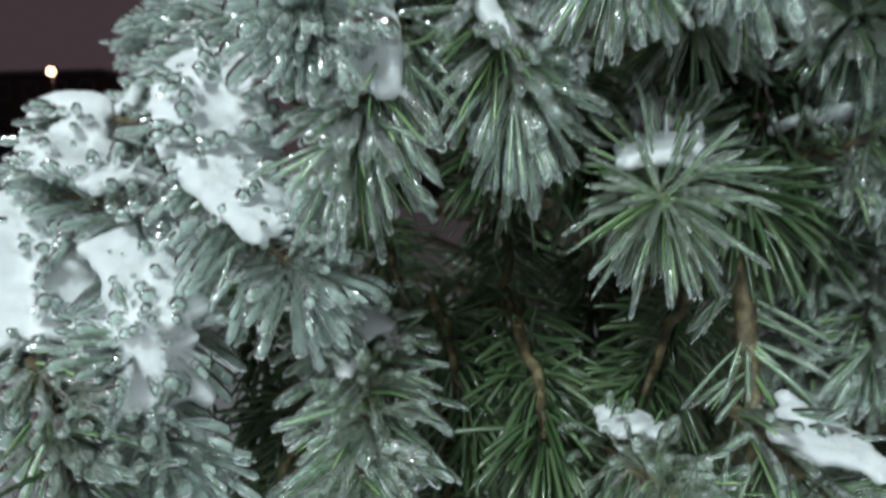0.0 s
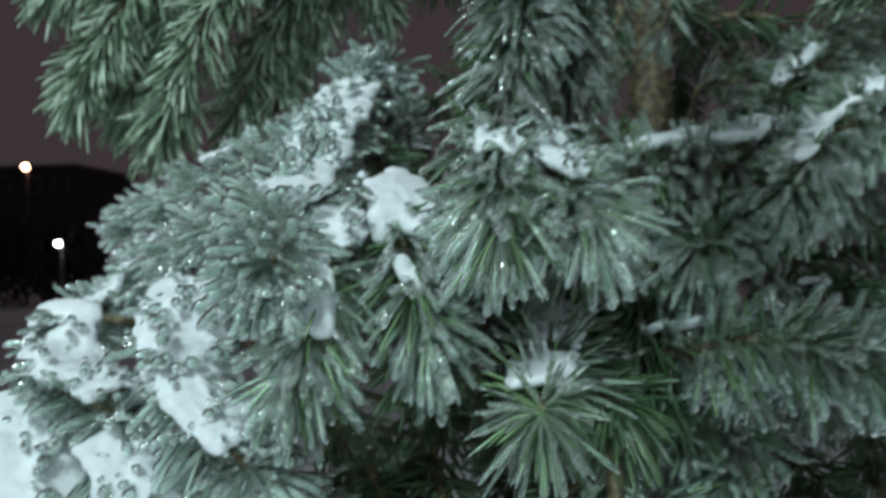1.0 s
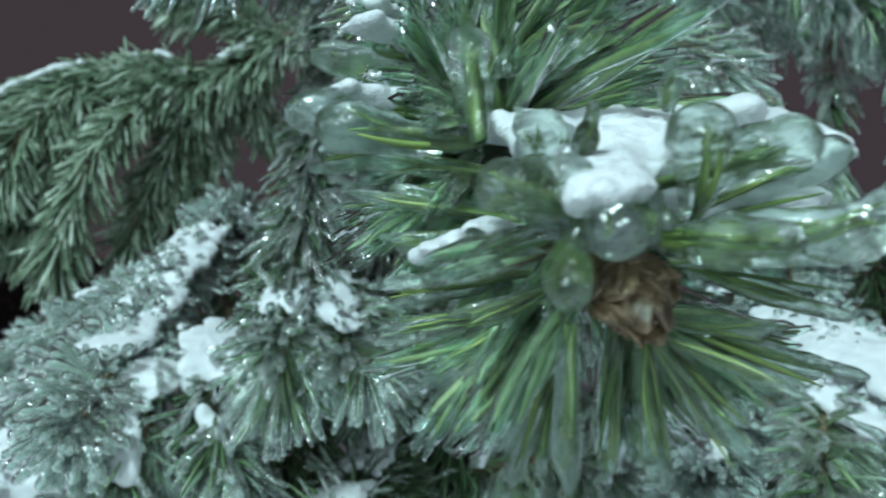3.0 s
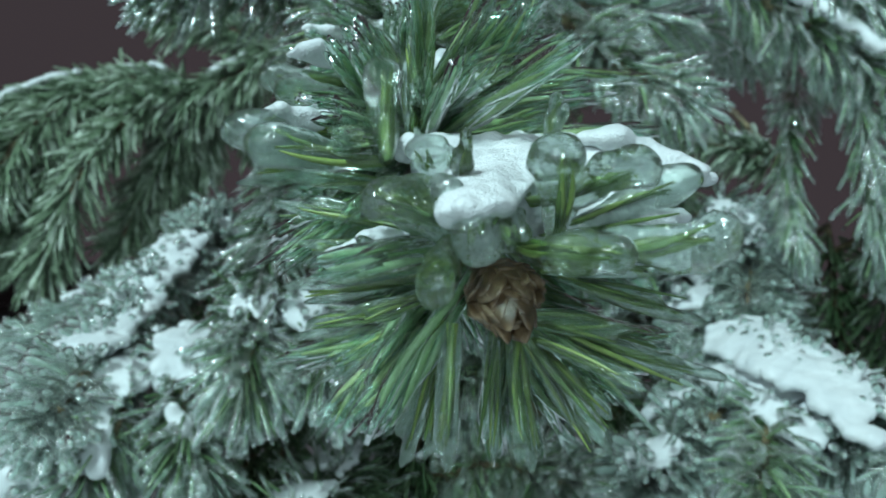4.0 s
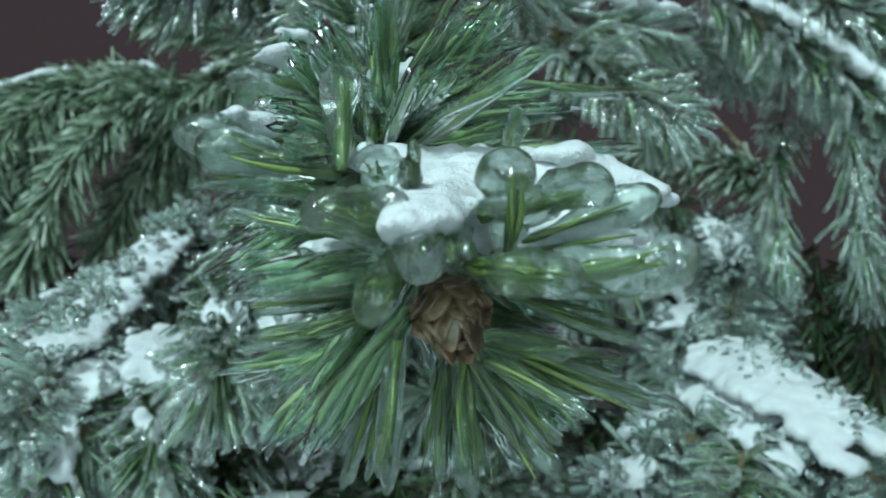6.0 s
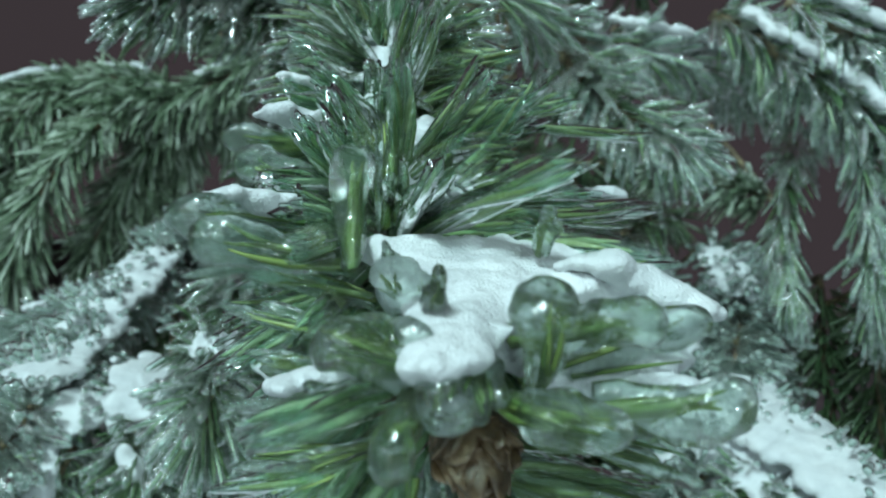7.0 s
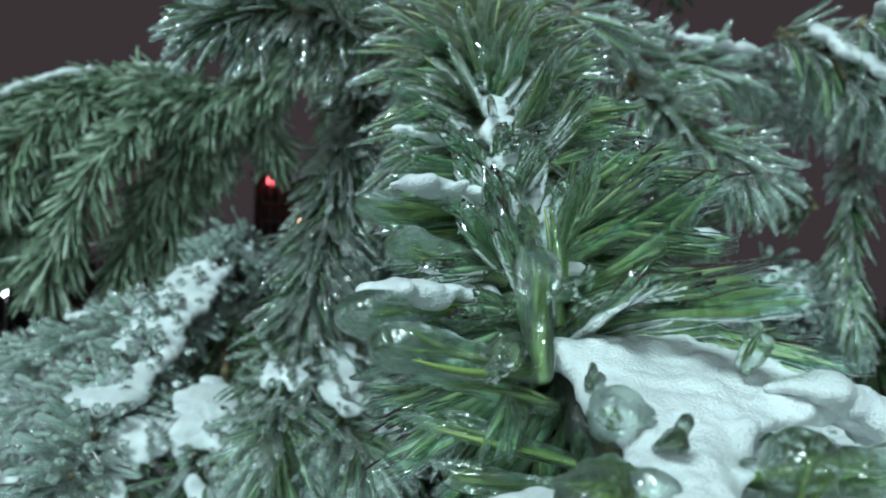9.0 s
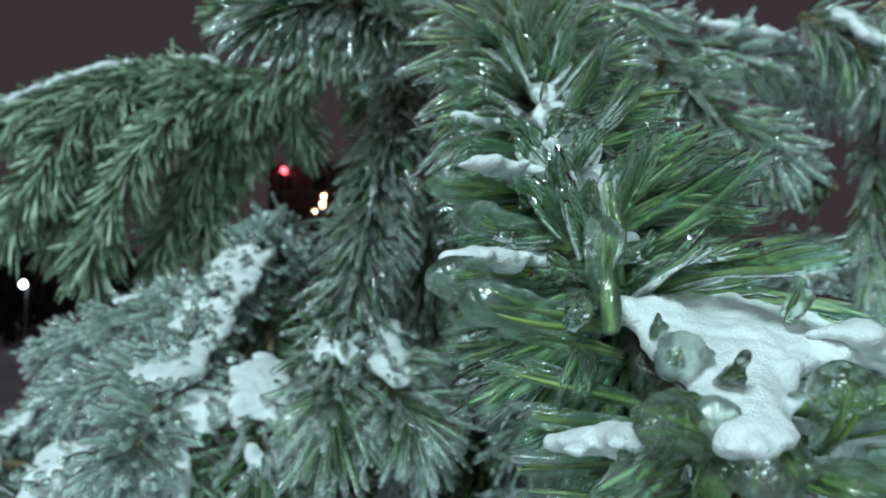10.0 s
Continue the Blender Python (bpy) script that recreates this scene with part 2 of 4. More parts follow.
def snow_mesh(name, balls, parent, voxel=0.0028, rough=0.0022, least=200, rounds=12):
    """Balls of snow grown into lumps with an uneven skin; every loose lump is a piece of its own."""
    q = np.array(balls)
    size = np.stack([q[:, 3], q[:, 3], q[:, 3] * q[:, 4]], 1)
    verts = (q[:, None, :3] + BALL_V[None] * size[:, None]).reshape(-1, 3)
    faces = (BALL_F[None] + (np.arange(len(q)) * len(BALL_V))[:, None, None]).reshape(-1, 3)
    tmp = bpy.data.meshes.new("lump")
    tmp.from_pydata(verts.tolist(), [], faces.tolist())
    ob = new("lump", tmp)
    mod = ob.modifiers.new("grown", "REMESH")
    mod.mode, mod.voxel_size = "VOXEL", voxel
    soft = ob.modifiers.new("soft", "SMOOTH")
    soft.factor, soft.iterations = 0.5, rounds
    data = bpy.data.meshes.new_from_object(ob.evaluated_get(bpy.context.evaluated_depsgraph_get()))
    bpy.data.objects.remove(ob)
    bpy.data.meshes.remove(tmp)
    co = []
    for v in data.vertices:
        n = 0.7 * noise.noise(v.co * 55) + 0.6 * noise.noise(v.co * 140) + 0.45 * noise.noise(v.co * 320)
        co.append(v.co + v.normal * (n * rough))
    for verts, faces in loose_pieces(data, co):
        if len(verts) >= least:
            mesh_object(name, verts, faces, SNOW, parent, "white rounded cap of wet snow")
    bpy.data.meshes.remove(data)


def snow_patch(name, centres, parent, seed, count, size, spread=0.035):
    """A thin uneven sheet of snow that bridges the places given."""
    rng = random.Random(seed)
    balls = []
    c = np.array(centres)
    if len(c) > 5:
        # a gently sloping top
        slope = np.linalg.lstsq(np.c_[c[:, :2], np.ones(len(c))], c[:, 2], rcond=None)[0]
        c[:, 2] = 0.35 * c[:, 2] + 0.65 * (np.c_[c[:, :2], np.ones(len(c))] @ slope)
        centres = [tuple(p) for p in c]
    for k in range(count):
        a = Vector(rng.choice(centres))
        near = [Vector(c) for c in centres if (Vector(c) - a).length < spread]
        q = a.lerp(rng.choice(near), rng.random()) + Vector((rng.gauss(0, 0.003), rng.gauss(0, 0.003), rng.gauss(0, 0.0006)))
        balls.append((q.x, q.y, q.z, size * rng.uniform(0.7, 1.25), 0.62))
    snow_mesh(name, balls, parent, 0.0010, 0.0012, 150, 24)


# style: needle length, glaze radius, needles a metre, angle at the foot, droop, glaze (0: frosted or shade-coloured
# needles alone), stem radius
STYLES = {
    "fat": (0.041, 0.0030, 1750, 62, 0.10, 1, 0.0035),
    "mid": (0.043, 0.0025, 1800, 55, 0.18, 1, 0.0032),
    "star": (0.048, 0.0017, 1600, 62, 0.10, 1, 0.0035),
    "hang": (0.042, 0.0017, 2300, 45, 0.25, 1, 0.0034),
    "thinhang": (0.032, 0.0020, 1300, 30, 0.30, 1, 0.0026),
    "bare": (0.035, 0.0018, 350, 50, 0.2, 1, 0.0050),
    "dark": (0.045, 0.0016, 1500, 55, 0.25, 0, 0.0035),
    "frost": (0.045, 0.0027, 1900, 50, 0.18, 1, 0.0045),
    "long": (0.064, 0.0020, 2000, 60, 0.10, 1, 0.0045),
    "low": (0.070, 0.0034, 420, 60, 0.15, 0, 0.0060),
    "far": (0.048, 0.0021, 2300, 48, 0.28, 0, 0.0036),
}

tree = tagged(new("pine_tree"), "ice-glazed pine tree with snow on its drooping boughs", "tree")
tree.location = (0.36, 1.02, 0)
ROOT = Matrix.Translation(tree.location)
tree_count = [0]
SHOOTS = []


def rooted(ob):
    """Hangs a piece, modelled in world places, under the tree."""
    ob.parent = tree
    ob.matrix_parent_inverse = ROOT.inverted()
    return ob


def shoot(points, style, snow=0.0):
    """One twig with its needles, glaze and snow, from foot to tip."""
    tree_count[0] += 1
    if style != "low":
        SHOOTS.append([Vector(p) for p in points])
    rng = np.random.default_rng(100 + tree_count[0])
    length, ice_r, per_m, angle, droop, glazed, stem_r = STYLES[style]
    long_way = sum(math.dist(a, b) for a, b in zip(points, points[1:]))
    steps = max(10, int(long_way / 0.012))
    place, way = spline(points, steps)
    place = place + 0.0015 * rng.standard_normal(place.shape)
    v, f = tube(place, way, np.linspace(stem_r * 1.15, stem_r * 0.7, steps), 7, 0.08, rng)
    stem = rooted(mesh_object("twig", v, f, BARK))
    n = int(per_m * long_way) + 40
    u = np.concatenate([rng.random(n - 40), 0.96 + 0.04 * rng.random(40)])
    u = np.where(u > 0.955, u, rng.random(n)[rng.integers(0, n, n)] * 0.955)
    at = u * (steps - 1)
    i = np.minimum(at.astype(int), steps - 2)
    fr = (at - i)[:, None]
    base = place[i] * (1 - fr) + place[i + 1] * fr
    t = way[i]
    side = np.cross(t, np.where(np.abs(t[:, 2:3]) > 0.9, [[1.0, 0, 0]], [[0, 0, 1.0]]))
    side /= np.linalg.norm(side, axis=1)[:, None]
    other = np.cross(side, t)
    # needles freeze together in clumps of three or so
    clump = rng.integers(0, max(1, n // 3), n)
    roll = (rng.random(n) * 2 * math.pi)[clump] + 0.20 * rng.standard_normal(n)
    tilt = (12 * rng.standard_normal(n))[clump] + 6 * rng.standard_normal(n)
    lean = np.radians(angle + tilt) * np.where(u > 0.955, 0.15 + 0.95 * rng.random(n), 1.0)
    out = side * np.cos(roll)[:, None] + other * np.sin(roll)[:, None]
    d = t * np.cos(lean)[:, None] + out * np.sin(lean)[:, None]
    d /= np.linalg.norm(d, axis=1)[:, None]
    ln = length * (0.72 + 0.45 * rng.random(n))
    dr = droop * (0.4 + rng.random(n))
    if glazed:
        v, f = fingers(base, d, ln * 0.97, (0.0013 if style == "long" else 0.0007 if style == "fat" else 0.0010) + 0.0005 * rng.random(n), dr, CORE_PROFILE, 3, rng)
        # hanging needles take the shade-darkened green
        tagged(mesh_object("needles", v, f, GREEN_GLAZED if style == "long" else GREEN_SHADED if style == "hang" else GREEN, stem), kind="stuff")
        few = rng.random(n) < (1.0 if style == "fat" else 0.7 if style == "hang" else 0.8)
        thick = ice_r * (0.6 + 0.8 * rng.random(n))
        v, f = fingers(base[few], d[few], ln[few] + 0.002, thick[few], dr[few], BLUNT_PROFILE if style in ("fat", "mid") else ICE_PROFILE, 6, rng, 0.10)
        tagged(mesh_object("ice_glaze", v, f, ICE_FAT if style == "fat" else ICE, stem, "clear knobbly ice round the needles"), kind="stuff")
    else:
        v, f = fingers(base, d, ln, ice_r * (0.5 + 0.7 * rng.random(n)), dr, [(0.0, 0.8), (0.75, 1.0), (1.0, 0.0)] if style == "low" else ICE_PROFILE[1:], 3 if style == "low" else 4, rng, 0.08)
        # inner and low needles have their shade in the colour
        tagged(mesh_object("needles", v, f, GREEN_SHADED if style in ("dark", "low") else GREEN_FAR, stem), kind="stuff")
    if style in ("far", "hang", "thinhang", "frost", "mid", "long"):
        # frozen drops at some of the tips
        few = rng.random(n) < 0.05
        ends = base[few] + d[few] * (ln[few] * 0.97)[:, None]
        ends[:, 2] -= dr[few] * ln[few] * 0.94 + 0.0006
        bead = 0.0013 + 0.0010 * rng.random(len(ends))
        v = (ends[:, None] + BALL_V[None] * bead[:, None, None]).reshape(-1, 3)
        f = (BALL_F[None] + (np.arange(len(ends)) * len(BALL_V))[:, None, None]).reshape(-1, 3)
        tagged(mesh_object("ice_drop", v.tolist(), f.tolist(), ICE_DROP, stem, "clear frozen drops at the needle tips"), kind="stuff")
    if snow:
        balls = []
        reach = length * (0.62 if style == "fat" else 0.45) * min(1.0, 0.5 + 0.5 * snow) * (1.5 if snow > 1.25 else 1.0)
        seed_at = Vector((tree_count[0] * 3.7, 0, 0))
        for k in range(int(long_way * 4200 * min(1.0, snow)) + 60):
            w = (0.12 + 0.88 * rng.random()) * (steps - 1.001)
            j = int(w)
            flat = np.cross(way[j], [0, 0, 1.0])
            size = np.linalg.norm(flat)
            flat = flat / size if size > 0.2 else np.array([1.0, 0, 0])
            off = (rng.random() * 2 - 1) * reach
            q = place[j] * (1 - w + j) + place[j + 1] * (w - j) + flat * off
            lump = noise.noise(Vector(q) * 19 + seed_at) + 0.45 * noise.noise(Vector(q) * 60 + seed_at)
            if lump < 0.36 - 0.55 * snow:
                continue
            r = (0.0034 + 0.0026 * rng.random()) * (0.85 + 0.25 * snow)
            balls.append((q[0], q[1] , q[2] + length * (0.48 if style == 'fat' else 0.44 if style == 'mid' else 0.35) + 0.003 * snow - off * off * 10, r, 0.8))
        if balls:
            snow_mesh("snow_cap", balls, stem, 0.0022, 0.0016, 360)
    return stem


# ---------------------------------------------------------------- the ground and the far side of the street
bm = bmesh.new()
bmesh.ops.create_grid(bm, x_segments=60, y_segments=60, size=1)
for vtx in bm.verts:
    vtx.co.x, vtx.co.y = math.copysign(abs(vtx.co.x) ** 3, vtx.co.x) * 600, math.copysign(abs(vtx.co.y) ** 3, vtx.co.y) * 600
    vtx.co.z = 0.04 * noise.noise(vtx.co * 0.7)
ground = part("ground", bm, GROUND_SNOW)
tagged(ground, "trodden snow under a night sky", "ground", kind="structure")


def building(x, y, wide, deep, high, storeys, bays, lit):
    """A dark block of flats with recessed windows."""
    house = tagged(new("apartment_building"), "dark unlit apartment building beyond the snowy street", "building", "buildings across the street")
    house.location = (x, y, 0)
    bm = bmesh.new()
    box(bm, 0, 0, high / 2, wide, deep, high)
    part("wall", bm, WALL, house, smooth=False)
    bm = bmesh.new()
    box(bm, 0, 0, high + 0.15, wide + 0.5, deep + 0.5, 0.3)
    part("roof", bm, METAL, house, smooth=False)
    k = 0
    for s in range(storeys):
        for b in range(bays):
            cx = (b + 0.5) / bays * wide - wide / 2
            cz = (s + 0.55) * high / storeys
            bm = bmesh.new()
            box(bm, cx, -deep / 2 - 0.01, cz, 1.3, 0.12, 1.4)
            win = part("window", bm, METAL, house, smooth=False)
            bm = bmesh.new()
            box(bm, cx, -deep / 2 - 0.06, cz, 1.1, 0.06, 1.2)
            part("pane", bm, LAMP_WARM if k in lit else PANE, win, smooth=False)
            k += 1
    return house


building(-6.2, 62, 9.5, 10, 10.6, 4, 4, ())
building(-37.6, 70, 16, 12, 8.4, 3, 7, ())


def street_lamp(x, y, high, mat, label, size=0.22):
    post = tagged(new("street_lamp"), label, "street lamp", "far street lamps")
    post.location = (x, y, 0)
    v, f = tube(np.array([(0, 0, z) for z in np.linspace(0, high, 6)]), np.array([(0, 0, 1.0)] * 6), np.linspace(0.05, 0.03, 6), 8)
    mesh_object("pole", v, f, METAL, post)
    bm = bmesh.new()
    bmesh.ops.create_uvsphere(bm, u_segments=12, v_segments=8, radius=size, matrix=Matrix.Translation((0, -0.2, high)))
    part("lamp_head", bm, mat, post)
    return post


street_lamp(-11.57, 24, 1.95, LAMP_WHITE, "far white street lamp on a thin pole", 0.10)
street_lamp(-9.85, 24, 2.33, LAMP_WHITE, "far white street lamp on a thin pole", 0.10)
street_lamp(-24.0, 46, 6.6, LAMP_WARM, "far warm street lamp on a thin pole")
street_lamp(-6.8, 55, 8.2, LAMP_WARM, "far warm street lamp on a thin pole", 0.18)
street_lamp(-6.75, 54, 7.55, LAMP_WARM, "far warm street lamp on a thin pole", 0.20)
street_lamp(-7.3, 54.5, 7.15, LAMP_WARM, "far dim warm street lamp on a thin pole", 0.12)
street_lamp(-9.75, 56.5, 10.2, LAMP_RED, "far red warning lamp on a mast")


def hedge(x, y, wide, high, seed):
    """A row of bare dark shrubs: many thin stems and twigs."""
    rng = np.random.default_rng(seed)
    n = int(wide * 140)
    base = np.stack([x + (rng.random(n) - 0.5) * wide, y + rng.standard_normal(n) * 0.5, rng.random(n) * high * 0.7], 1)
    d = np.stack([rng.standard_normal(n) * 0.5, rng.standard_normal(n) * 0.5, 0.6 + rng.random(n)], 1)
    d /= np.linalg.norm(d, axis=1)[:, None]
    v, f = fingers(base, d, high * (0.2 + 0.25 * rng.random(n)), np.full(n, 0.045), np.zeros(n), CORE_PROFILE, 3, rng)
    ob = mesh_object("shrub_row", v, f, SHRUB)
    return tagged(ob, "row of bare dark shrubs on the snow", "shrubs", kind="stuff")


hedge(-16, 26, 16, 3.2, 5)
hedge(3, 27, 22, 1.3, 6)

# ---------------------------------------------------------------- the tree: trunk and boughs
rng_t = np.random.default_rng(7)
place, way = spline([(0.33, 1.03, 0.0), (0.335, 1.03, 0.9), (0.345, 1.03, 1.6), (0.352, 1.03, 2.2), (0.36, 1.04, 2.9)], 60)
v, f = tube(place, way, np.linspace(0.042, 0.018, 60), 14, 0.05, rng_t)
rooted(mesh_object("trunk", v, f, BARK, label="slim brown trunk with scaly bark"))

shoot([(0.103, 0.9, 2.118), (-0.0, 0.88, 2.064), (-0.071, 0.87, 2.025), (-0.138, 0.86, 2.041), (-0.218, 0.85, 2.032), (-0.311, 0.84, 2.0), (-0.374, 0.83, 1.967)], 'far', 0.8)
shoot([(-0.071, 0.87, 2.025), (-0.134, 0.84, 2.003), (-0.183, 0.8, 1.934), (-0.225, 0.8, 1.857), (-0.256, 0.82, 1.795)], 'far', 0.3)
shoot([(-0.074, 0.88, 2.025), (-0.133, 0.9, 1.953), (-0.173, 0.9, 1.875), (-0.191, 0.88, 1.802)], 'far', 0)
shoot([(-0.064, 0.9, 2.03), (-0.085, 0.93, 1.975), (-0.125, 0.95, 1.908)], 'far', 0)
shoot([(-0.218, 0.85, 2.032), (-0.266, 0.8, 1.966), (-0.298, 0.78, 1.898), (-0.331, 0.78, 1.842)], 'far', 0.1)
shoot([(-0.0, 0.88, 2.064), (-0.032, 0.92, 2.027), (-0.017, 0.95, 1.98)], 'far', 0)
shoot([(0.134, 0.5, 1.977), (0.126, 0.46, 1.908), (0.114, 0.43, 1.841), (0.108, 0.4, 1.785), (0.098, 0.385, 1.732), (0.092, 0.375, 1.7)], 'hang', 0)
shoot([(0.163, 0.52, 1.974), (0.159, 0.5, 1.878), (0.159, 0.5, 1.809), (0.149, 0.5, 1.752)], 'hang', 0)
shoot([(0.087, 0.42, 1.734), (0.097, 0.36, 1.703), (0.094, 0.35, 1.673)], 'mid', 0.35)
shoot([(0.118, 0.42, 1.728), (0.131, 0.37, 1.697), (0.144, 0.355, 1.679)], 'mid', 0.35)
shoot([(0.015, 0.66, 1.828), (-0.006, 0.6, 1.79), (-0.022, 0.52, 1.742), (-0.028, 0.45, 1.703), (-0.032, 0.39, 1.675), (-0.035, 0.36, 1.654)], 'fat', 0.9)
shoot([(0.029, 0.7, 1.7597), (0.0137, 0.65, 1.7822), (0.0004, 0.62, 1.7983)], 'fat', 0.6)
shoot([(-0.049, 0.6, 1.746), (-0.127, 0.66, 1.737), (-0.206, 0.7, 1.709), (-0.251, 0.72, 1.688)], 'fat', 0.5)
shoot([(-0.058, 0.5, 1.699), (-0.149, 0.6, 1.672), (-0.214, 0.64, 1.636), (-0.257, 0.62, 1.601)], 'fat', 0.5)
shoot([(0.016, 0.45, 1.704), (0.042, 0.4, 1.673), (0.044, 0.385, 1.645), (0.054, 0.38, 1.617)], 'mid', 0.9)
shoot([(-0.004, 0.42, 1.675), (-0.002, 0.385, 1.649), (-0.013, 0.37, 1.624), (-0.017, 0.36, 1.599)], 'mid', 0.8)
shoot([(-0.103, 0.45, 1.637), (-0.101, 0.41, 1.602), (-0.081, 0.385, 1.564), (-0.052, 0.37, 1.538)], 'fat', 1.2)
shoot([(-0.208, 0.5, 1.62), (-0.202, 0.46, 1.576), (-0.143, 0.42, 1.559)], 'fat', 0.8)
shoot([(-0.16, 0.42, 1.541), (-0.119, 0.39, 1.513), (-0.127, 0.37, 1.496), (-0.11, 0.35, 1.461)], 'fat', 1.2)
shoot([(-0.237, 0.46, 1.56), (-0.204, 0.42, 1.52), (-0.185, 0.38, 1.482)], 'fat', 1.3)
shoot([(-0.173, 0.36, 1.499), (-0.144, 0.33, 1.466), (-0.131, 0.32, 1.438)], 'mid', 0.1)
shoot([(-0.039, 0.45, 1.5), (-0.02, 0.38, 1.481), (-0.019, 0.34, 1.449)], 'mid', 0.4)
shoot([(0.052, 0.5, 1.503), (0.064, 0.42, 1.468), (0.065, 0.4, 1.445)], 'dark', 0.0)
shoot([(0.173, 0.5, 1.526), (0.138, 0.45, 1.485), (0.116, 0.43, 1.446)], 'dark', 0.0)
shoot([(0.162, 0.4, 1.539), (0.162, 0.38, 1.487), (0.157, 0.36, 1.432)], 'bare', 0.3)
shoot([(0.148, 0.36, 1.469), (0.174, 0.33, 1.453), (0.195, 0.32, 1.445)], 'mid', 0.45)
shoot([(0.094, 0.42, 1.437), (0.113, 0.36, 1.44), (0.124, 0.34, 1.428)], 'mid', 0.3)
shoot([(0.003, 0.5, 1.504), (0.017, 0.47, 1.475), (0.027, 0.45, 1.433)], 'dark', 0.0)
shoot([(0.152, 0.52, 1.607), (0.13, 0.43, 1.583), (0.116, 0.36, 1.567)], 'star', 0.6)
shoot([(0.187, 0.56, 1.684), (0.168, 0.5, 1.67), (0.151, 0.445, 1.663)], 'star', 0.3)
shoot([(0.347, 0.55, 1.75), (0.272, 0.49, 1.716), (0.216, 0.46, 1.711), (0.181, 0.44, 1.699)], 'mid', 0.7)
shoot([(0.434, 0.6, 1.702), (0.295, 0.5, 1.679), (0.234, 0.45, 1.653)], 'mid', 0.15)
shoot([(0.436, 0.6, 1.62), (0.322, 0.52, 1.602), (0.258, 0.46, 1.579)], 'mid', 0.15)
shoot([(0.449, 0.6, 1.553), (0.368, 0.58, 1.535), (0.305, 0.56, 1.544)], 'mid', 0.7)
shoot([(0.283, 0.6, 1.615), (0.236, 0.52, 1.566), (0.242, 0.5, 1.52)], 'mid', 0.25)
shoot([(0.212, 0.6, 1.636), (0.191, 0.55, 1.585), (0.188, 0.5, 1.525)], 'mid', 0.25)
shoot([(0.098, 0.6, 1.669), (0.08, 0.5, 1.619), (0.049, 0.42, 1.591)], 'dark', 0.1)
shoot([(0.004, 0.6, 1.754), (0.028, 0.5, 1.679), (0.042, 0.44, 1.632)], 'dark', 0.1)
shoot([(0.33, 0.75, 1.82), (0.375, 0.7, 1.82), (0.437, 0.68, 1.851)], 'hang', 0.0)
shoot([(0.28, 0.42, 1.982), (0.356, 0.48, 1.967), (0.424, 0.5, 1.963), (0.511, 0.58, 1.972), (0.577, 0.62, 1.964), (0.602, 0.6, 1.939)], 'frost', 1.1)
shoot([(0.568, 0.55, 1.935), (0.536, 0.5, 1.859), (0.523, 0.49, 1.807), (0.523, 0.48, 1.763)], 'thinhang', 0)
shoot([(0.573, 0.46, 1.891), (0.573, 0.45, 1.836), (0.573, 0.45, 1.781), (0.58, 0.46, 1.745)], 'thinhang', 0)
shoot([(0.476, 0.5, 1.998), (0.539, 0.46, 1.935), (0.581, 0.44, 1.884), (0.624, 0.43, 1.821)], 'frost', 1.3)
shoot([(0.515, 0.45, 1.99), (0.572, 0.43, 1.946), (0.626, 0.42, 1.913)], 'frost', 1.3)
shoot([(0.621, 0.62, 1.781), (0.611, 0.6, 1.701), (0.611, 0.58, 1.627)], 'dark', 0)
shoot([(0.646, 0.56, 1.773), (0.634, 0.55, 1.7), (0.622, 0.53, 1.63)], 'dark', 0)
shoot([(0.667, 0.82, 1.89), (0.596, 0.82, 1.91), (0.525, 0.82, 1.93)], 'far', 0.1)
shoot([(0.333, 0.46, 1.95), (0.366, 0.43, 1.901), (0.404, 0.41, 1.867)], 'frost', 0.0)
shoot([(0.509, 0.62, 1.813), (0.505, 0.55, 1.761), (0.486, 0.5, 1.703)], 'fat', 0.6)
shoot([(0.465, 0.5, 1.676), (0.474, 0.42, 1.656), (0.495, 0.37, 1.631), (0.516, 0.33, 1.6)], 'fat', 1.7)
shoot([(0.453, 0.46, 1.646), (0.468, 0.4, 1.625), (0.488, 0.36, 1.599)], 'fat', 1.3)
shoot([(0.433, 0.62, 1.798), (0.447, 0.56, 1.742), (0.441, 0.5, 1.686)], 'fat', 0.6)
shoot([(0.566, 0.64, 1.785), (0.538, 0.58, 1.725), (0.524, 0.54, 1.673)], 'fat', 0.5)
shoot([(0.155, 0.5, 1.983), (0.136, 0.47, 1.909), (0.122, 0.44, 1.847), (0.116, 0.41, 1.795)], 'hang', 0)
shoot([(0.271, 0.8, 2.003), (0.254, 0.78, 1.908), (0.231, 0.77, 1.841)], 'bare', 0)
shoot([(0.32, 0.85, 2.019), (0.321, 0.82, 1.949), (0.305, 0.8, 1.892)], 'bare', 0)
shoot([(0.467, 0.62, 1.845), (0.375, 0.57, 1.802), (0.309, 0.53, 1.757)], 'mid', 0.3)
shoot([(0.41, 0.52, 1.765), (0.344, 0.48, 1.736), (0.295, 0.45, 1.696)], 'mid', 0.3)
shoot([(0.351, 0.62, 1.493), (0.357, 0.57, 1.468), (0.356, 0.52, 1.443)], 'dark', 0.1)
shoot([(0.44, 0.64, 1.496), (0.418, 0.6, 1.467), (0.415, 0.56, 1.432)], 'dark', 0.1)
shoot([(0.426, 0.42, 1.629), (0.376, 0.38, 1.611), (0.347, 0.36, 1.586)], 'fat', 0.7)
shoot([(0.46, 0.4, 1.633), (0.428, 0.35, 1.607), (0.411, 0.32, 1.578)], 'mid', 0.4)
shoot([(0.432, 0.55, 1.706), (0.43, 0.5, 1.662), (0.429, 0.47, 1.632)], 'mid', 0.3)
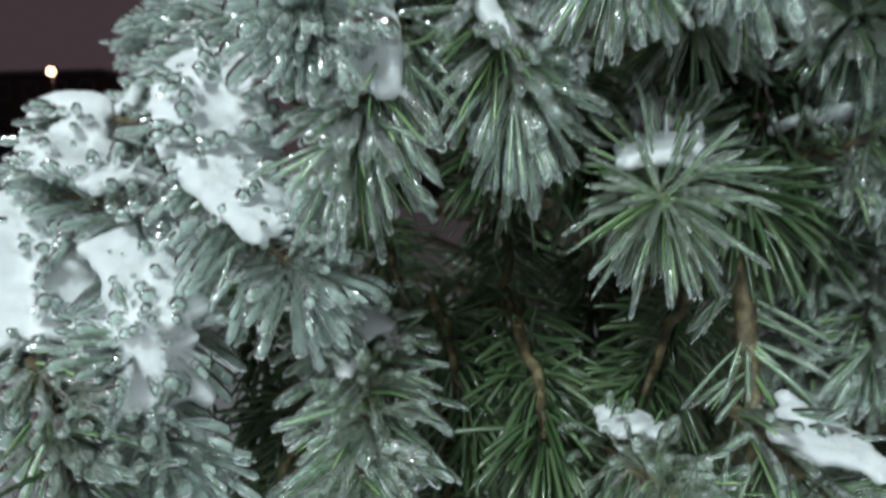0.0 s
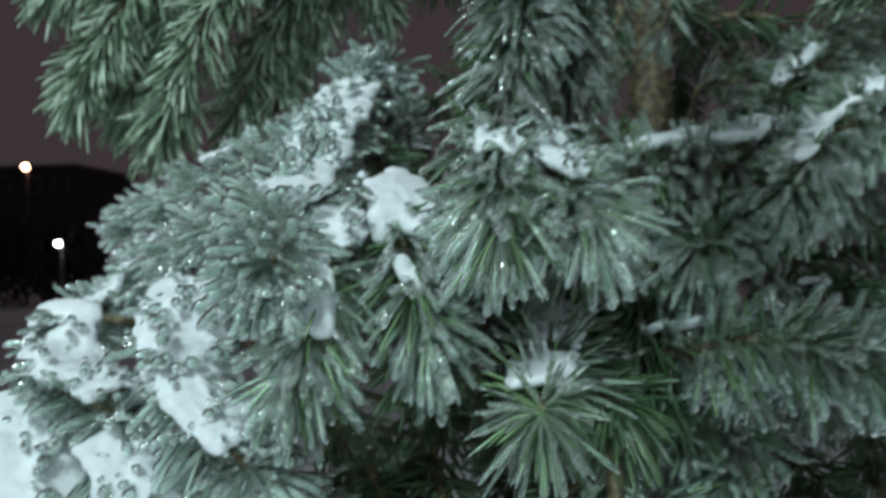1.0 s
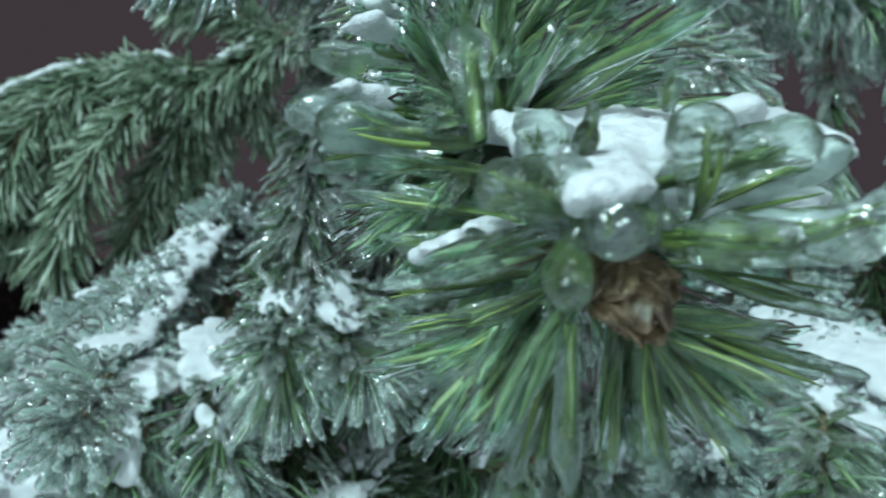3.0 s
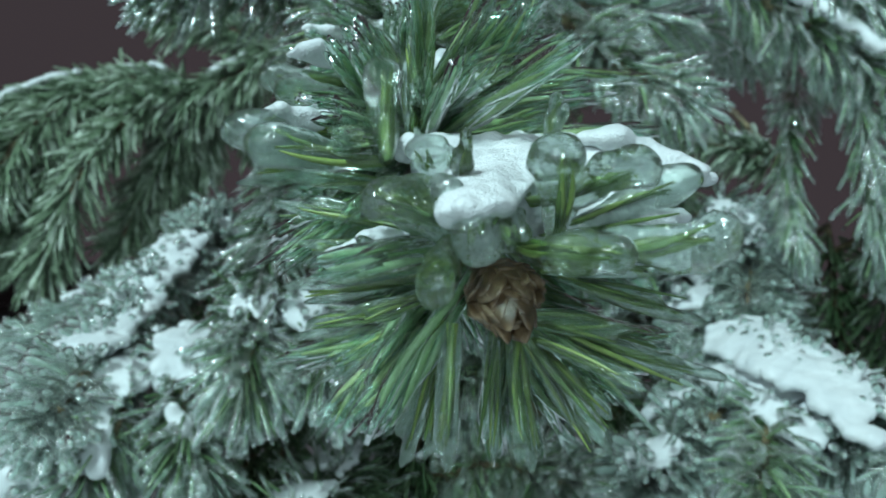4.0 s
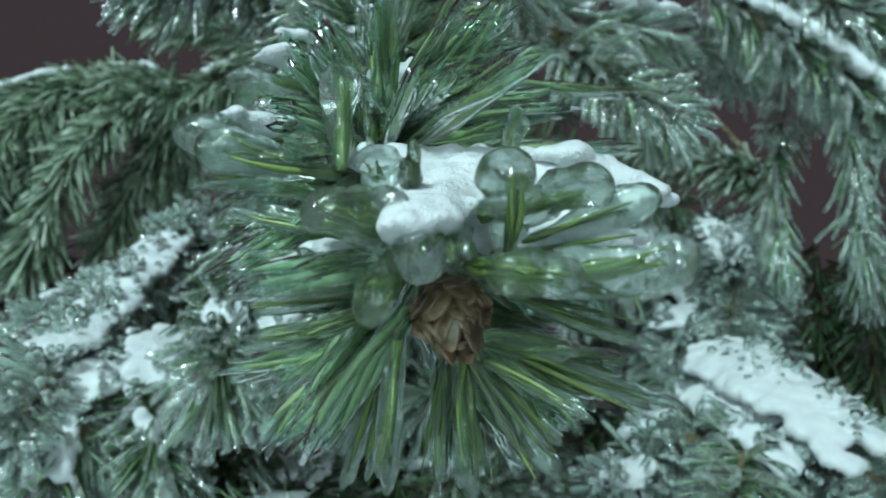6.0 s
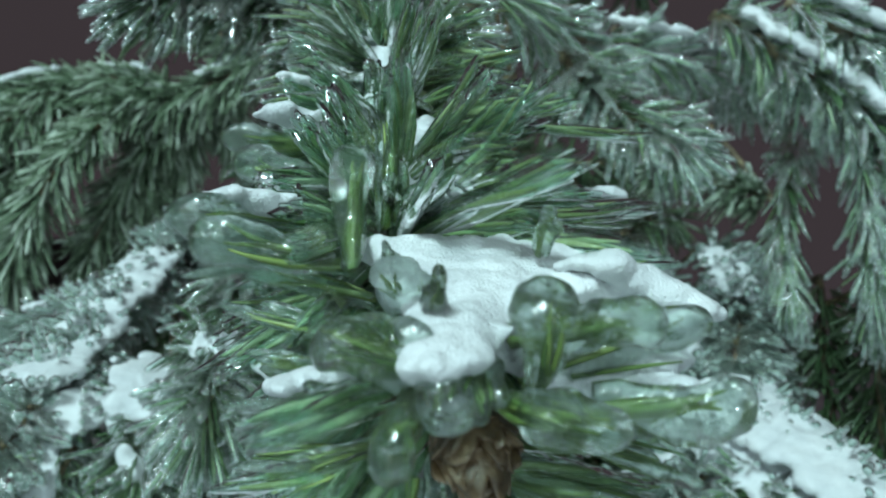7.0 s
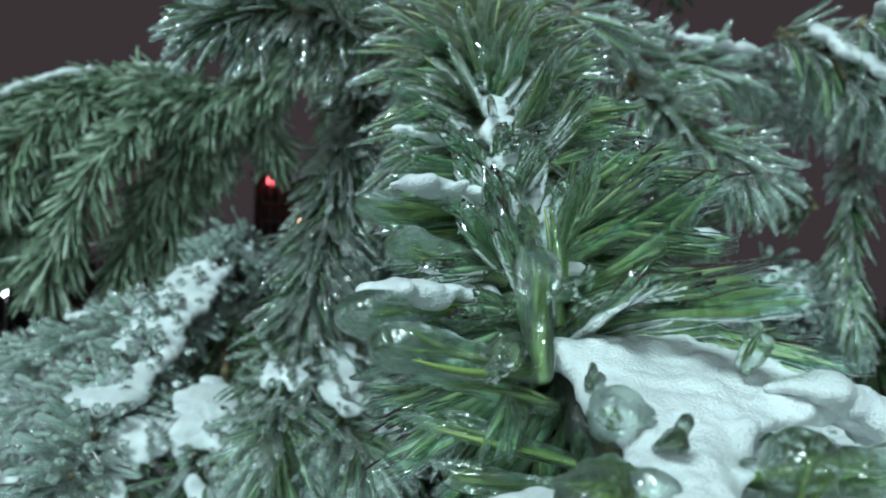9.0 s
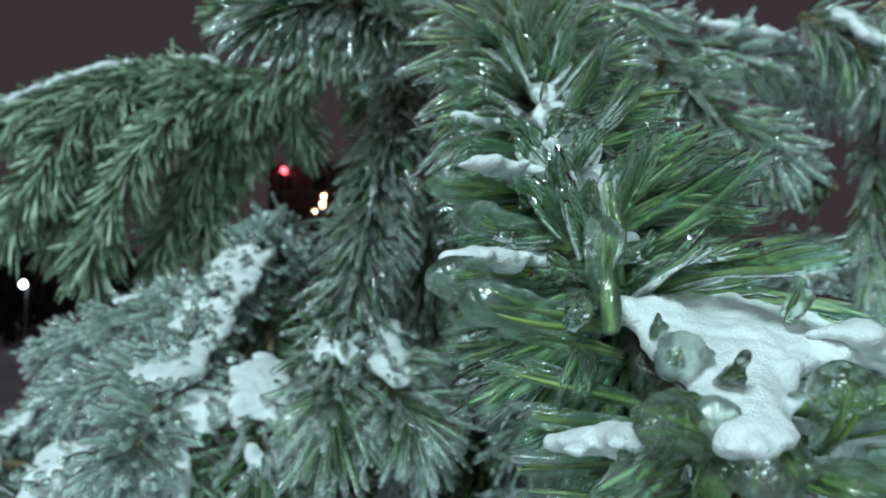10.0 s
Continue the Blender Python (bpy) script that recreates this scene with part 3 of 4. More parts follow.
shoot([(0.199, 0.5, 1.573), (0.253, 0.42, 1.598), (0.305, 0.38, 1.591)], 'mid', 0.4)
shoot([(0.116, 0.5, 1.603), (0.141, 0.45, 1.584), (0.164, 0.4, 1.565)], 'dark', 0.1)
shoot([(0.561, 0.62, 1.659), (0.586, 0.6, 1.594), (0.604, 0.56, 1.538)], 'dark', 0.1)
shoot([(0.185, 0.5, 1.988), (0.139, 0.42, 1.964), (0.094, 0.37, 1.957), (0.059, 0.35, 1.945)], 'hang', 0.2)
shoot([(-0.101, 0.9, 2.025), (-0.133, 0.92, 1.935), (-0.145, 0.92, 1.831)], 'far', 0)
shoot([(-0.152, 0.86, 2.035), (-0.217, 0.84, 1.959), (-0.277, 0.83, 1.885), (-0.303, 0.84, 1.834)], 'far', 0)
shoot([(0.015, 0.88, 2.078), (-0.036, 0.86, 2.11), (-0.087, 0.84, 2.113)], 'far', 0)
shoot([(-0.121, 0.6, 1.531), (-0.119, 0.55, 1.481), (-0.1, 0.5, 1.432)], 'dark', 0)
shoot([(-0.055, 0.62, 1.545), (-0.024, 0.56, 1.51), (-0.012, 0.5, 1.468)], 'dark', 0)
shoot([(0.048, 0.6, 1.566), (0.054, 0.55, 1.518), (0.038, 0.5, 1.475)], 'dark', 0)
shoot([(0.121, 0.62, 1.525), (0.116, 0.58, 1.472), (0.094, 0.5, 1.438)], 'dark', 0)
shoot([(0.268, 0.62, 1.552), (0.255, 0.56, 1.498), (0.24, 0.5, 1.458)], 'mid', 0.25)
shoot([(0.278, 0.55, 1.575), (0.271, 0.5, 1.524), (0.255, 0.46, 1.475)], 'mid', 0.25)
shoot([(-0.074, 0.52, 1.463), (-0.077, 0.46, 1.431), (-0.075, 0.42, 1.4)], 'dark', 0)
shoot([(0.008, 0.52, 1.432), (0.017, 0.46, 1.409), (0.014, 0.42, 1.393)], 'dark', 0)
shoot([(0.171, 0.56, 1.475), (0.168, 0.5, 1.43), (0.161, 0.46, 1.388)], 'dark', 0)
shoot([(0.141, 0.62, 1.673), (0.167, 0.56, 1.623), (0.199, 0.5, 1.573)], 'dark', 0.1)
shoot([(0.36, 0.6, 1.645), (0.382, 0.56, 1.606), (0.377, 0.5, 1.567)], 'dark', 0.1)
shoot([(0.229, 0.6, 1.759), (0.193, 0.56, 1.709), (0.174, 0.52, 1.655)], 'dark', 0.1)
shoot([(0.103, 0.55, 1.658), (0.088, 0.5, 1.628), (0.098, 0.46, 1.579)], 'dark', 0.1)
shoot([(0.229, 0.55, 1.687), (0.202, 0.5, 1.628), (0.204, 0.47, 1.565)], 'dark', 0.2)

# limbs that carry the shoots, from the trunk to the foot of each
for k, own in enumerate(SHOOTS):
    foot = own[0]
    if any((foot - q).length < 0.07 for j, other in enumerate(SHOOTS) if j != k for q in other[1:]):
        continue
    high = foot.z > 1.84
    root = Vector((0.345, 1.03, foot.z + (0.34 if high else -0.10)))
    mid = foot.lerp(root, 0.5) + Vector((0, 0.04, 0.10 if high else -0.05))
    place, way = spline([tuple(foot - (own[1] - foot) * 0.02), tuple(mid), tuple(root)], 24)
    v, f = tube(place, way, np.linspace(0.0035, 0.0075, 24), 7, 0.06, rng_t)
    rooted(mesh_object("limb", v, f, BARK))

# the rest of the tree: lower boughs under the ones in the light, short ones above, and those on the far side
low = random.Random(21)
for k in range(64):
    a = k * 2.39996
    h = 0.45 + 2.45 * k / 64
    way = Vector((math.cos(a), math.sin(a), 0))
    if 1.32 < h < 2.5 and way.y < 0.35:
        continue
    reach = 0.78 - 0.19 * h + low.uniform(-0.08, 0.08)
    foot = Vector((0.345, 1.03, h + 0.12))
    mid = foot + way * reach * 0.5 + Vector((0, 0, 0.01))
    tip = foot + way * reach + Vector((0, 0, -0.13))
    shoot([tuple(foot), tuple(mid), tuple(tip)], "low", 0.0)
    for turn in (-0.7, 0.7):
        side = Vector((math.cos(a + turn), math.sin(a + turn), 0))
        shoot([tuple(mid), tuple(mid + side * reach * 0.28), tuple(mid + side * reach * 0.5 + Vector((0, 0, -0.08)))], "low", 0.0)

# ---------------------------------------------------------------- the bough that reaches towards the camera
near_line = [(0.234, 0.016, 1.709), (0.222, 0.045, 1.735), (0.213, 0.085, 1.762), (0.211, 0.13, 1.789), (0.207, 0.19, 1.835), (0.207, 0.30, 1.921), (0.21, 0.45, 2.03), (0.27, 0.75, 2.16), (0.35, 1.02, 2.24)]
n_place, n_way = spline(near_line, 120)
v, f = tube(n_place, n_way, np.linspace(0.0040, 0.0085, 120), 10, 0.06, np.random.default_rng(3))
near_stem = rooted(mesh_object("bough", v, f, BARK, label="brown twig thickly cased in ice"))


def sheath_mesh(seed, lobes, mat):
    """A lumpy rounded finger of ice along +z, one metre long and one metre in radius, to be scaled."""
    rng = np.random.default_rng(seed)
    stops = [k / 16 * 0.86 for k in range(17)] + [0.90, 0.935, 0.962, 0.982, 0.995]
    rings, sides = len(stops), 14
    verts, faces = [], []
    twist = rng.random() * 6.28
    shift = Vector((seed * 7.3, seed * 1.9, 0))
    for s in stops:
        r = (0.52 + 0.44 * min(1, s * 1.8) + 0.09 * math.exp(-((s - 0.80) / 0.11) ** 2)) * math.sqrt(max(0.015, 1 - max(0, (s - 0.84) / 0.16) ** 2))
        bend = noise.noise_vector(Vector((0, 0, s * 2.2)) + shift) * 0.7
        for j in range(sides):
            a = j / sides * 2 * math.pi
            at = Vector((math.cos(a) * 0.8, math.sin(a) * 0.8, s * 6)) + shift
            q = r * (1 + 0.10 * lobes * math.cos(2 * a + twist + 2 * s) + 0.30 * noise.noise(at) + 0.10 * noise.noise(at * 2.6))
            verts.append((bend.x + q * math.cos(a), bend.y + q * math.sin(a), s))
    for k in range(rings - 1):
        for j in range(sides):
            faces.append((k * sides + j, k * sides + (j + 1) % sides, (k + 1) * sides + (j + 1) % sides, (k + 1) * sides + j))
    tip_x, tip_y = bend.x, bend.y
    verts += [(tip_x, tip_y, 1.0), (0, 0, 0)]
    for j in range(sides):
        faces.append(((rings - 1) * sides + j, (rings - 1) * sides + (j + 1) % sides, len(verts) - 2))
        faces.append(((j + 1) % sides, j, len(verts) - 1))
    data = bpy.data.meshes.new("ice_sheath")
    data.from_pydata(verts, [], faces)
    data.polygons.foreach_set("use_smooth", [True] * len(data.polygons))
    data.materials.append(mat)
    return data


def needle_mesh(seed):
    """Three or four slim needles side by side along +z, one metre long, spread over about a metre."""
    rng = np.random.default_rng(seed)
    n = 3 + seed % 2
    base = np.stack([0.12 * rng.standard_normal(n), 0.12 * rng.standard_normal(n), np.zeros(n)], 1)
    verts, faces = [], []
    for i in range(n):
        end = np.array([0.5 * rng.standard_normal(), 0.5 * rng.standard_normal(), 0.74 + 0.14 * rng.random()])
        mid = (base[i] + end) / 2 + np.array([0.55 * rng.standard_normal(), 0.55 * rng.standard_normal(), 0])
        for k in range(7):
            s = k / 6
            c = base[i] * (1 - s) ** 2 + 2 * mid * s * (1 - s) + end * s * s
            w = 0.28 * (1 - 0.75 * max(0, s - 0.6) / 0.4)
            for j in range(5):
                a = j / 5 * 2 * math.pi
                verts.append((c[0] + w * math.cos(a), c[1] + 0.7 * w * math.sin(a), c[2]))
        o = i * 35
        faces += [(o + k * 5 + j, o + k * 5 + (j + 1) % 5, o + (k + 1) * 5 + (j + 1) % 5, o + (k + 1) * 5 + j) for k in range(6) for j in range(5)]
        faces.append(tuple(o + 30 + j for j in range(5)))
    data = bpy.data.meshes.new("needle_tuft")
    data.from_pydata(verts, [], faces)
    data.polygons.foreach_set("use_smooth", [True] * len(data.polygons))
    data.materials.append(GREEN_NEAR)
    return data


def spray_mesh(seed, mat, thick=1.0):
    """Seven or eight glazed needles frozen side by side along +z, one metre long."""
    rng = np.random.default_rng(seed + 50)
    n = 9 + seed % 3
    spread = rng.standard_normal((n, 2)) * np.array([0.55, 0.28])
    base = np.c_[spread * 0.35, np.zeros(n)]
    way = np.c_[spread * 0.9 + 0.12 * rng.standard_normal((n, 2)), np.ones(n)]
    way /= np.linalg.norm(way, axis=1)[:, None]
    long_way, slim = 0.8 + 0.2 * rng.random(n), thick * (0.18 + 0.10 * rng.random(n))
    wide, g = fingers(base, way, long_way * 1.04, slim * 1.25 + 0.10, np.zeros(n), [(0, 0.7), (0.3, 0.9), (0.6, 1.05), (0.85, 1.1), (0.95, 0.9), (0.99, 0.5), (1, 0)], 6, rng, 0.08)
    v, f = fingers(base, way, long_way, slim, np.zeros(n), [(0, 0.8), (0.2, 0.95), (0.45, 1.05), (0.7, 0.95), (0.9, 0.75), (0.97, 0.5), (1, 0)], 6, rng, 0.07)
    # each needle bows its own way, the whole spray together a little more
    own = np.repeat(np.arange(n), len(v) // n)
    bend = rng.standard_normal(2) * 1.3 + 0.45 * rng.standard_normal((n, 2))
    wave = 6 * rng.random(n)[own][:, None]
    for line in (v, wide):
        line[:, :2] += bend[own] * line[:, 2:3] ** 2 + 0.25 * np.sin(line[:, 2:3] * 6 + wave)
    made = []
    for name, verts, faces, skin in (("needle_spray", v, f, mat), ("ice_sheath", wide, g, ICE_THIN)):
        data = bpy.data.meshes.new(name)
        data.from_pydata(verts.tolist(), [], faces)
        data.polygons.foreach_set("use_smooth", [True] * len(data.polygons))
        data.materials.append(skin)
        made.append(data)
    return made


SPRAYS = [spray_mesh(s, GREEN_GLAZED) for s in range(9)]
ICED_SPRAYS = [spray_mesh(s + 9, GREEN_ICED, 1.15) for s in range(9)]
SHEATHS = [sheath_mesh(s, s % 3, ICE_NEAR) for s in range(10)]
NEEDLES = [needle_mesh(s) for s in range(8)]
near_rng = random.Random(11)
NEAR_ICE = []


def near_finger(tip, foot, radius, core=1.0):
    """A bundle of needles from foot to tip, and the ice that has grown round it."""
    a, b = Vector(foot), Vector(tip)
    turn = (b - a).to_track_quat("Z", "Y").to_matrix().to_4x4() @ Matrix.Rotation(near_rng.random() * 6.28, 4, "Z")
    long_way = (b - a).length
    if core > 1.12 or core < 0.5:
        for data in near_rng.choice(SPRAYS if core > 1 else ICED_SPRAYS):
            ob = new(data.name.split(".")[0], data)
            ob.parent = near_stem
            ob.matrix_local = Matrix.Translation(a) @ turn @ Matrix.Diagonal((0.0042, 0.0042, long_way, 1))
        return
    ob = new("needle_tuft", near_rng.choice(NEEDLES))
    ob.parent = near_stem
    slim = radius * 0.5 if long_way < 0.022 else min(radius * 0.9, 0.0042) * core
    ob.matrix_local = Matrix.Translation(a) @ turn @ Matrix.Diagonal((slim, slim, long_way, 1))
    first = near_rng.random() * 6.28
    if radius > 0.0043:
        NEAR_ICE.append((near_rng.choice(SHEATHS), Matrix.Translation(a) @ turn @ Matrix.Diagonal((radius * 1.15, radius * 0.98, long_way, 1))))
        return
    for k in range(3):
        off = Matrix.Translation((math.cos(first + k * 2.1) * 0.48 * radius, math.sin(first + k * 2.1) * 0.42 * radius, 0))
        tilt = Matrix.Rotation(near_rng.gauss(0, 0.035), 4, "X") @ Matrix.Rotation(near_rng.gauss(0, 0.035), 4, "Y")
        r = radius * near_rng.uniform(0.40, 0.56)
        NEAR_ICE.append((near_rng.choice(SHEATHS), Matrix.Translation(a) @ turn @ off @ tilt @ Matrix.Diagonal((r, r, long_way * (1.0 if k == 0 else near_rng.uniform(0.72, 0.98)), 1))))


def fused_ice(items, parent, voxel, rounds):
    """Fingers of ice grown into one clear casing."""
    verts, faces, first = [], [], 0
    for data, m in items:
        verts += [tuple(m @ v.co) for v in data.vertices]
        faces += [tuple(i + first for i in p.vertices) for p in data.polygons]
        first = len(verts)
    tmp = bpy.data.meshes.new("casing")
    tmp.from_pydata(verts, [], faces)
    ob = new("casing", tmp)
    mod = ob.modifiers.new("grown", "REMESH")
    mod.mode, mod.voxel_size = "VOXEL", voxel
    soft = ob.modifiers.new("soft", "SMOOTH")
    soft.factor, soft.iterations = 0.5, rounds
    data = bpy.data.meshes.new_from_object(ob.evaluated_get(bpy.context.evaluated_depsgraph_get()))
    bpy.data.objects.remove(ob)
    bpy.data.meshes.remove(tmp)
    for verts, faces in loose_pieces(data, [v.co.copy() for v in data.vertices]):
        if len(verts) > 150:
            mesh_object("ice_casing", verts, faces, ICE_NEAR, parent, "thick clear ice fused round the needles")
    bpy.data.meshes.remove(data)


near_finger((0.2694, -0.005, 1.7364), (0.2413, 0.015, 1.732), 0.0052)
near_finger((0.2478, -0.005, 1.7447), (0.2476, 0.01, 1.7239), 0.0056)
near_finger((0.2549, 0.03, 1.7633), (0.2503, 0.035, 1.7527), 0.004200000000000001)
near_finger((0.2891, 0.0, 1.7205), (0.2589, 0.012, 1.718), 0.005)
near_finger((0.2866, 0.02, 1.7373), (0.2443, 0.02, 1.7223), 0.0045)
near_finger((0.2879, 0.03, 1.6996), (0.2489, 0.025, 1.7137), 0.0036)
near_finger((0.2969, 0.04, 1.682), (0.2473, 0.03, 1.7003), 0.004200000000000001)
near_finger((0.2649, 0.0, 1.685), (0.2413, 0.015, 1.6976), 0.0022)
near_finger((0.2628, 0.03, 1.669), (0.2414, 0.025, 1.6975), 0.0036)
near_finger((0.2575, 0.02, 1.6659), (0.2388, 0.02, 1.6976), 0.0034)
near_finger((0.2377, 0.02, 1.6639), (0.2367, 0.02, 1.6984), 0.004)
near_finger((0.2293, 0.035, 1.6644), (0.2318, 0.025, 1.6994), 0.003)
near_finger((0.2157, 0.02, 1.6651), (0.2208, 0.02, 1.7026), 0.004200000000000001)
near_finger((0.2056, 0.035, 1.6653), (0.2192, 0.025, 1.7013), 0.0038)
near_finger((0.1814, 0.04, 1.6786), (0.2154, 0.03, 1.7038), 0.0034)
near_finger((0.1838, 0.045, 1.6891), (0.2163, 0.03, 1.7075), 0.0032)
near_finger((0.1729, 0.045, 1.7121), (0.2172, 0.035, 1.7155), 0.0036)
near_finger((0.1754, 0.05, 1.7264), (0.2173, 0.04, 1.7239), 0.004)
near_finger((0.1706, 0.05, 1.7418), (0.2141, 0.045, 1.7295), 0.0032)
near_finger((0.164, 0.045, 1.7593), (0.2044, 0.05, 1.7509), 0.0052)
near_finger((0.202, -0.005, 1.734), (0.2238, 0.01, 1.7247), 0.0052)
near_finger((0.1664, 0.085, 1.7875), (0.2021, 0.085, 1.7743), 0.005)
near_finger((0.2147, -0.012, 1.7112), (0.2236, 0.015, 1.721), 0.0046)
near_finger((0.2254, -0.012, 1.7168), (0.2283, 0.01, 1.7344), 0.0052)
near_finger((0.2255, -0.004, 1.7447), (0.2257, 0.02, 1.7363), 0.003)
near_finger((0.2052, 0.05, 1.7822), (0.2052, 0.04, 1.7488), 0.005)
near_finger((0.2148, 0.08, 1.8002), (0.2127, 0.06, 1.7618), 0.004200000000000001)
near_finger((0.2613, -0.01, 1.7157), (0.2404, 0.01, 1.7199), 0.0046)
near_finger((0.2509, -0.012, 1.7159), (0.2377, 0.012, 1.7202), 0.0048)
near_finger((0.2335, -0.012, 1.7178), (0.2338, 0.01, 1.73), 0.004200000000000001)
near_finger((0.2764, 0.015, 1.7134), (0.2439, 0.02, 1.7149), 0.0026)
near_finger((0.2644, 0.01, 1.6981), (0.2419, 0.02, 1.7019), 0.003)
near_finger((0.2538, 0.045, 1.6651), (0.2395, 0.03, 1.6976), 0.0034)
near_finger((0.1966, 0.03, 1.6767), (0.217, 0.025, 1.7014), 0.003)
near_finger((0.194, 0.02, 1.7036), (0.2189, 0.02, 1.7114), 0.003)
near_finger((0.1755, 0.06, 1.7505), (0.2109, 0.05, 1.7422), 0.0032)
near_finger((0.1543, 0.055, 1.7645), (0.2031, 0.085, 1.7632), 0.0056, 1)
near_finger((0.1556, 0.06, 1.7521), (0.2032, 0.085, 1.7574), 0.0038, 1)
near_finger((0.1607, 0.07, 1.7575), (0.2023, 0.085, 1.7607), 0.004, 1)
near_finger((0.1536, 0.118, 1.7969), (0.2059, 0.135, 1.8004), 0.0052, 1)
near_finger((0.1663, 0.125, 1.7879), (0.206, 0.135, 1.7953), 0.0036, 1)
near_finger((0.1629, 0.2, 1.8631), (0.2036, 0.21, 1.8564), 0.0046, 1)
near_finger((0.1657, 0.175, 1.8365), (0.2056, 0.175, 1.8223), 0.005, 1)
near_finger((0.2064, 0.115, 1.8141), (0.2082, 0.105, 1.7709), 0.0052, 1)
near_finger((0.2172, 0.085, 1.7741), (0.2146, 0.075, 1.7517), 0.0056, 1)
near_finger((0.2365, 0.2, 1.8623), (0.2215, 0.19, 1.8251), 0.004200000000000001, 1)
near_finger((0.2085, 0.24, 1.8949), (0.2072, 0.22, 1.8483), 0.004, 1)
near_finger((0.3246, 0.17, 1.7853), (0.2273, 0.12, 1.7752), 0.003, 1.3)
near_finger((0.3218, 0.165, 1.7789), (0.2274, 0.12, 1.7714), 0.0026, 1.3)
near_finger((0.3106, 0.125, 1.7522), (0.2323, 0.1, 1.758), 0.003, 1.3)
near_finger((0.297, 0.2, 1.8364), (0.2337, 0.19, 1.8229), 0.003, 1.3)
near_finger((0.284, 0.17, 1.8035), (0.2268, 0.15, 1.7908), 0.003, 1.3)
near_finger((0.3447, 0.25, 1.8347), (0.2423, 0.21, 1.8288), 0.0026, 1.3)
near_finger((0.2811, 0.13, 1.7644), (0.2288, 0.1, 1.7641), 0.0026, 1.2)
near_finger((0.1734, 0.09, 1.7207), (0.2081, 0.09, 1.7473), 0.0034, 1.2)
near_finger((0.1924, 0.06, 1.718), (0.2131, 0.08, 1.745), 0.0034, 1.2)
near_finger((0.168, 0.1, 1.7306), (0.2083, 0.092, 1.7538), 0.003, 1.2)
near_finger((0.1813, 0.075, 1.719), (0.2098, 0.085, 1.7477), 0.003, 1.2)
near_finger((0.1612, 0.095, 1.7413), (0.2063, 0.09, 1.7573), 0.003, 1.2)
near_finger((0.1999, 0.05, 1.719), (0.2139, 0.075, 1.7393), 0.003, 1.2)
near_finger((0.1763, 0.06, 1.7322), (0.209, 0.085, 1.751), 0.003, 1.2)
near_finger((0.158, 0.11, 1.7702), (0.2057, 0.115, 1.7803), 0.003, 0.4)
near_finger((0.16, 0.14, 1.7808), (0.2074, 0.13, 1.7889), 0.003, 0.4)
near_finger((0.1714, 0.17, 1.8139), (0.2091, 0.165, 1.8207), 0.003, 0.4)
near_finger((0.1651, 0.22, 1.8606), (0.2078, 0.23, 1.8696), 0.003, 0.4)
near_finger((0.1696, 0.25, 1.8914), (0.2065, 0.25, 1.8952), 0.003, 0.4)
near_finger((0.1832, 0.05, 1.723), (0.21, 0.07, 1.7338), 0.004200000000000001, 1)
near_finger((0.1621, 0.075, 1.7511), (0.2023, 0.085, 1.7574), 0.003, 1.1)
near_finger((0.1813, 0.0450, 1.6789), (0.2172, 0.0300, 1.7067), 0.0030, 1.2)
near_finger((0.1891, 0.0400, 1.6900), (0.2180, 0.0300, 1.7067), 0.0032, 1)
near_finger((0.1952, 0.0350, 1.6755), (0.2187, 0.0300, 1.7067), 0.0030, 1.2)
near_finger((0.2034, 0.0350, 1.6677), (0.2197, 0.0300, 1.7066), 0.0030, 1.2)
near_finger((0.1840, 0.0450, 1.6979), (0.2175, 0.0300, 1.7067), 0.0030, 1.2)
near_finger((0.1760, 0.0450, 1.7039), (0.2166, 0.0300, 1.7068), 0.0034, 1)
near_finger((0.2001, 0.0300, 1.6870), (0.2192, 0.0300, 1.7067), 0.0030, 1.2)
near_finger((0.2113, 0.0300, 1.6666), (0.2206, 0.0300, 1.7066), 0.0034, 1)
near_finger((0.1894, 0.0500, 1.6830), (0.2182, 0.0300, 1.7067), 0.0030, 1.2)
near_finger((0.1755, 0.0550, 1.6915), (0.2168, 0.0300, 1.7067), 0.0030, 1.2)
near_finger((0.2080, 0.0400, 1.6783), (0.2202, 0.0300, 1.7066), 0.0030, 1.2)
near_finger((0.2685, 0.0400, 1.6878), (0.2408, 0.0300, 1.7021), 0.0030, 1.2)
near_finger((0.2812, 0.0450, 1.6920), (0.2421, 0.0300, 1.7020), 0.0030, 1.2)
near_finger((0.2755, 0.0450, 1.6785), (0.2415, 0.0300, 1.7020), 0.0030, 1.2)
near_finger((0.2564, 0.0400, 1.6688), (0.2395, 0.0300, 1.7021), 0.0030, 1.2)
near_finger((0.2475, 0.0400, 1.6637), (0.2385, 0.0300, 1.7022), 0.0030, 1.2)
near_finger((0.2355, 0.0350, 1.6664), (0.2372, 0.0300, 1.7022), 0.0030, 1.2)
near_finger((0.2264, 0.0400, 1.6653), (0.2361, 0.0300, 1.7022), 0.0030, 1.2)
near_finger((0.2637, 0.0350, 1.6752), (0.2404, 0.0300, 1.7021), 0.0030, 1.2)
near_finger((0.2106, 0.0, 1.7319), (0.2170, 0.018, 1.7300), 0.0060)
near_finger((0.2173, -0.003, 1.7318), (0.2215, 0.015, 1.7300), 0.0050)
near_finger((0.2019, 0.0, 1.7331), (0.2120, 0.018, 1.7310), 0.0032)
near_finger((0.2150, 0.012, 1.7475), (0.2180, 0.030, 1.7390), 0.0048)
near_finger((0.2224, 0.014, 1.7465), (0.2240, 0.032, 1.7370), 0.0030)
near_finger((0.2140, 0.024, 1.7545), (0.2160, 0.040, 1.7450), 0.0028)
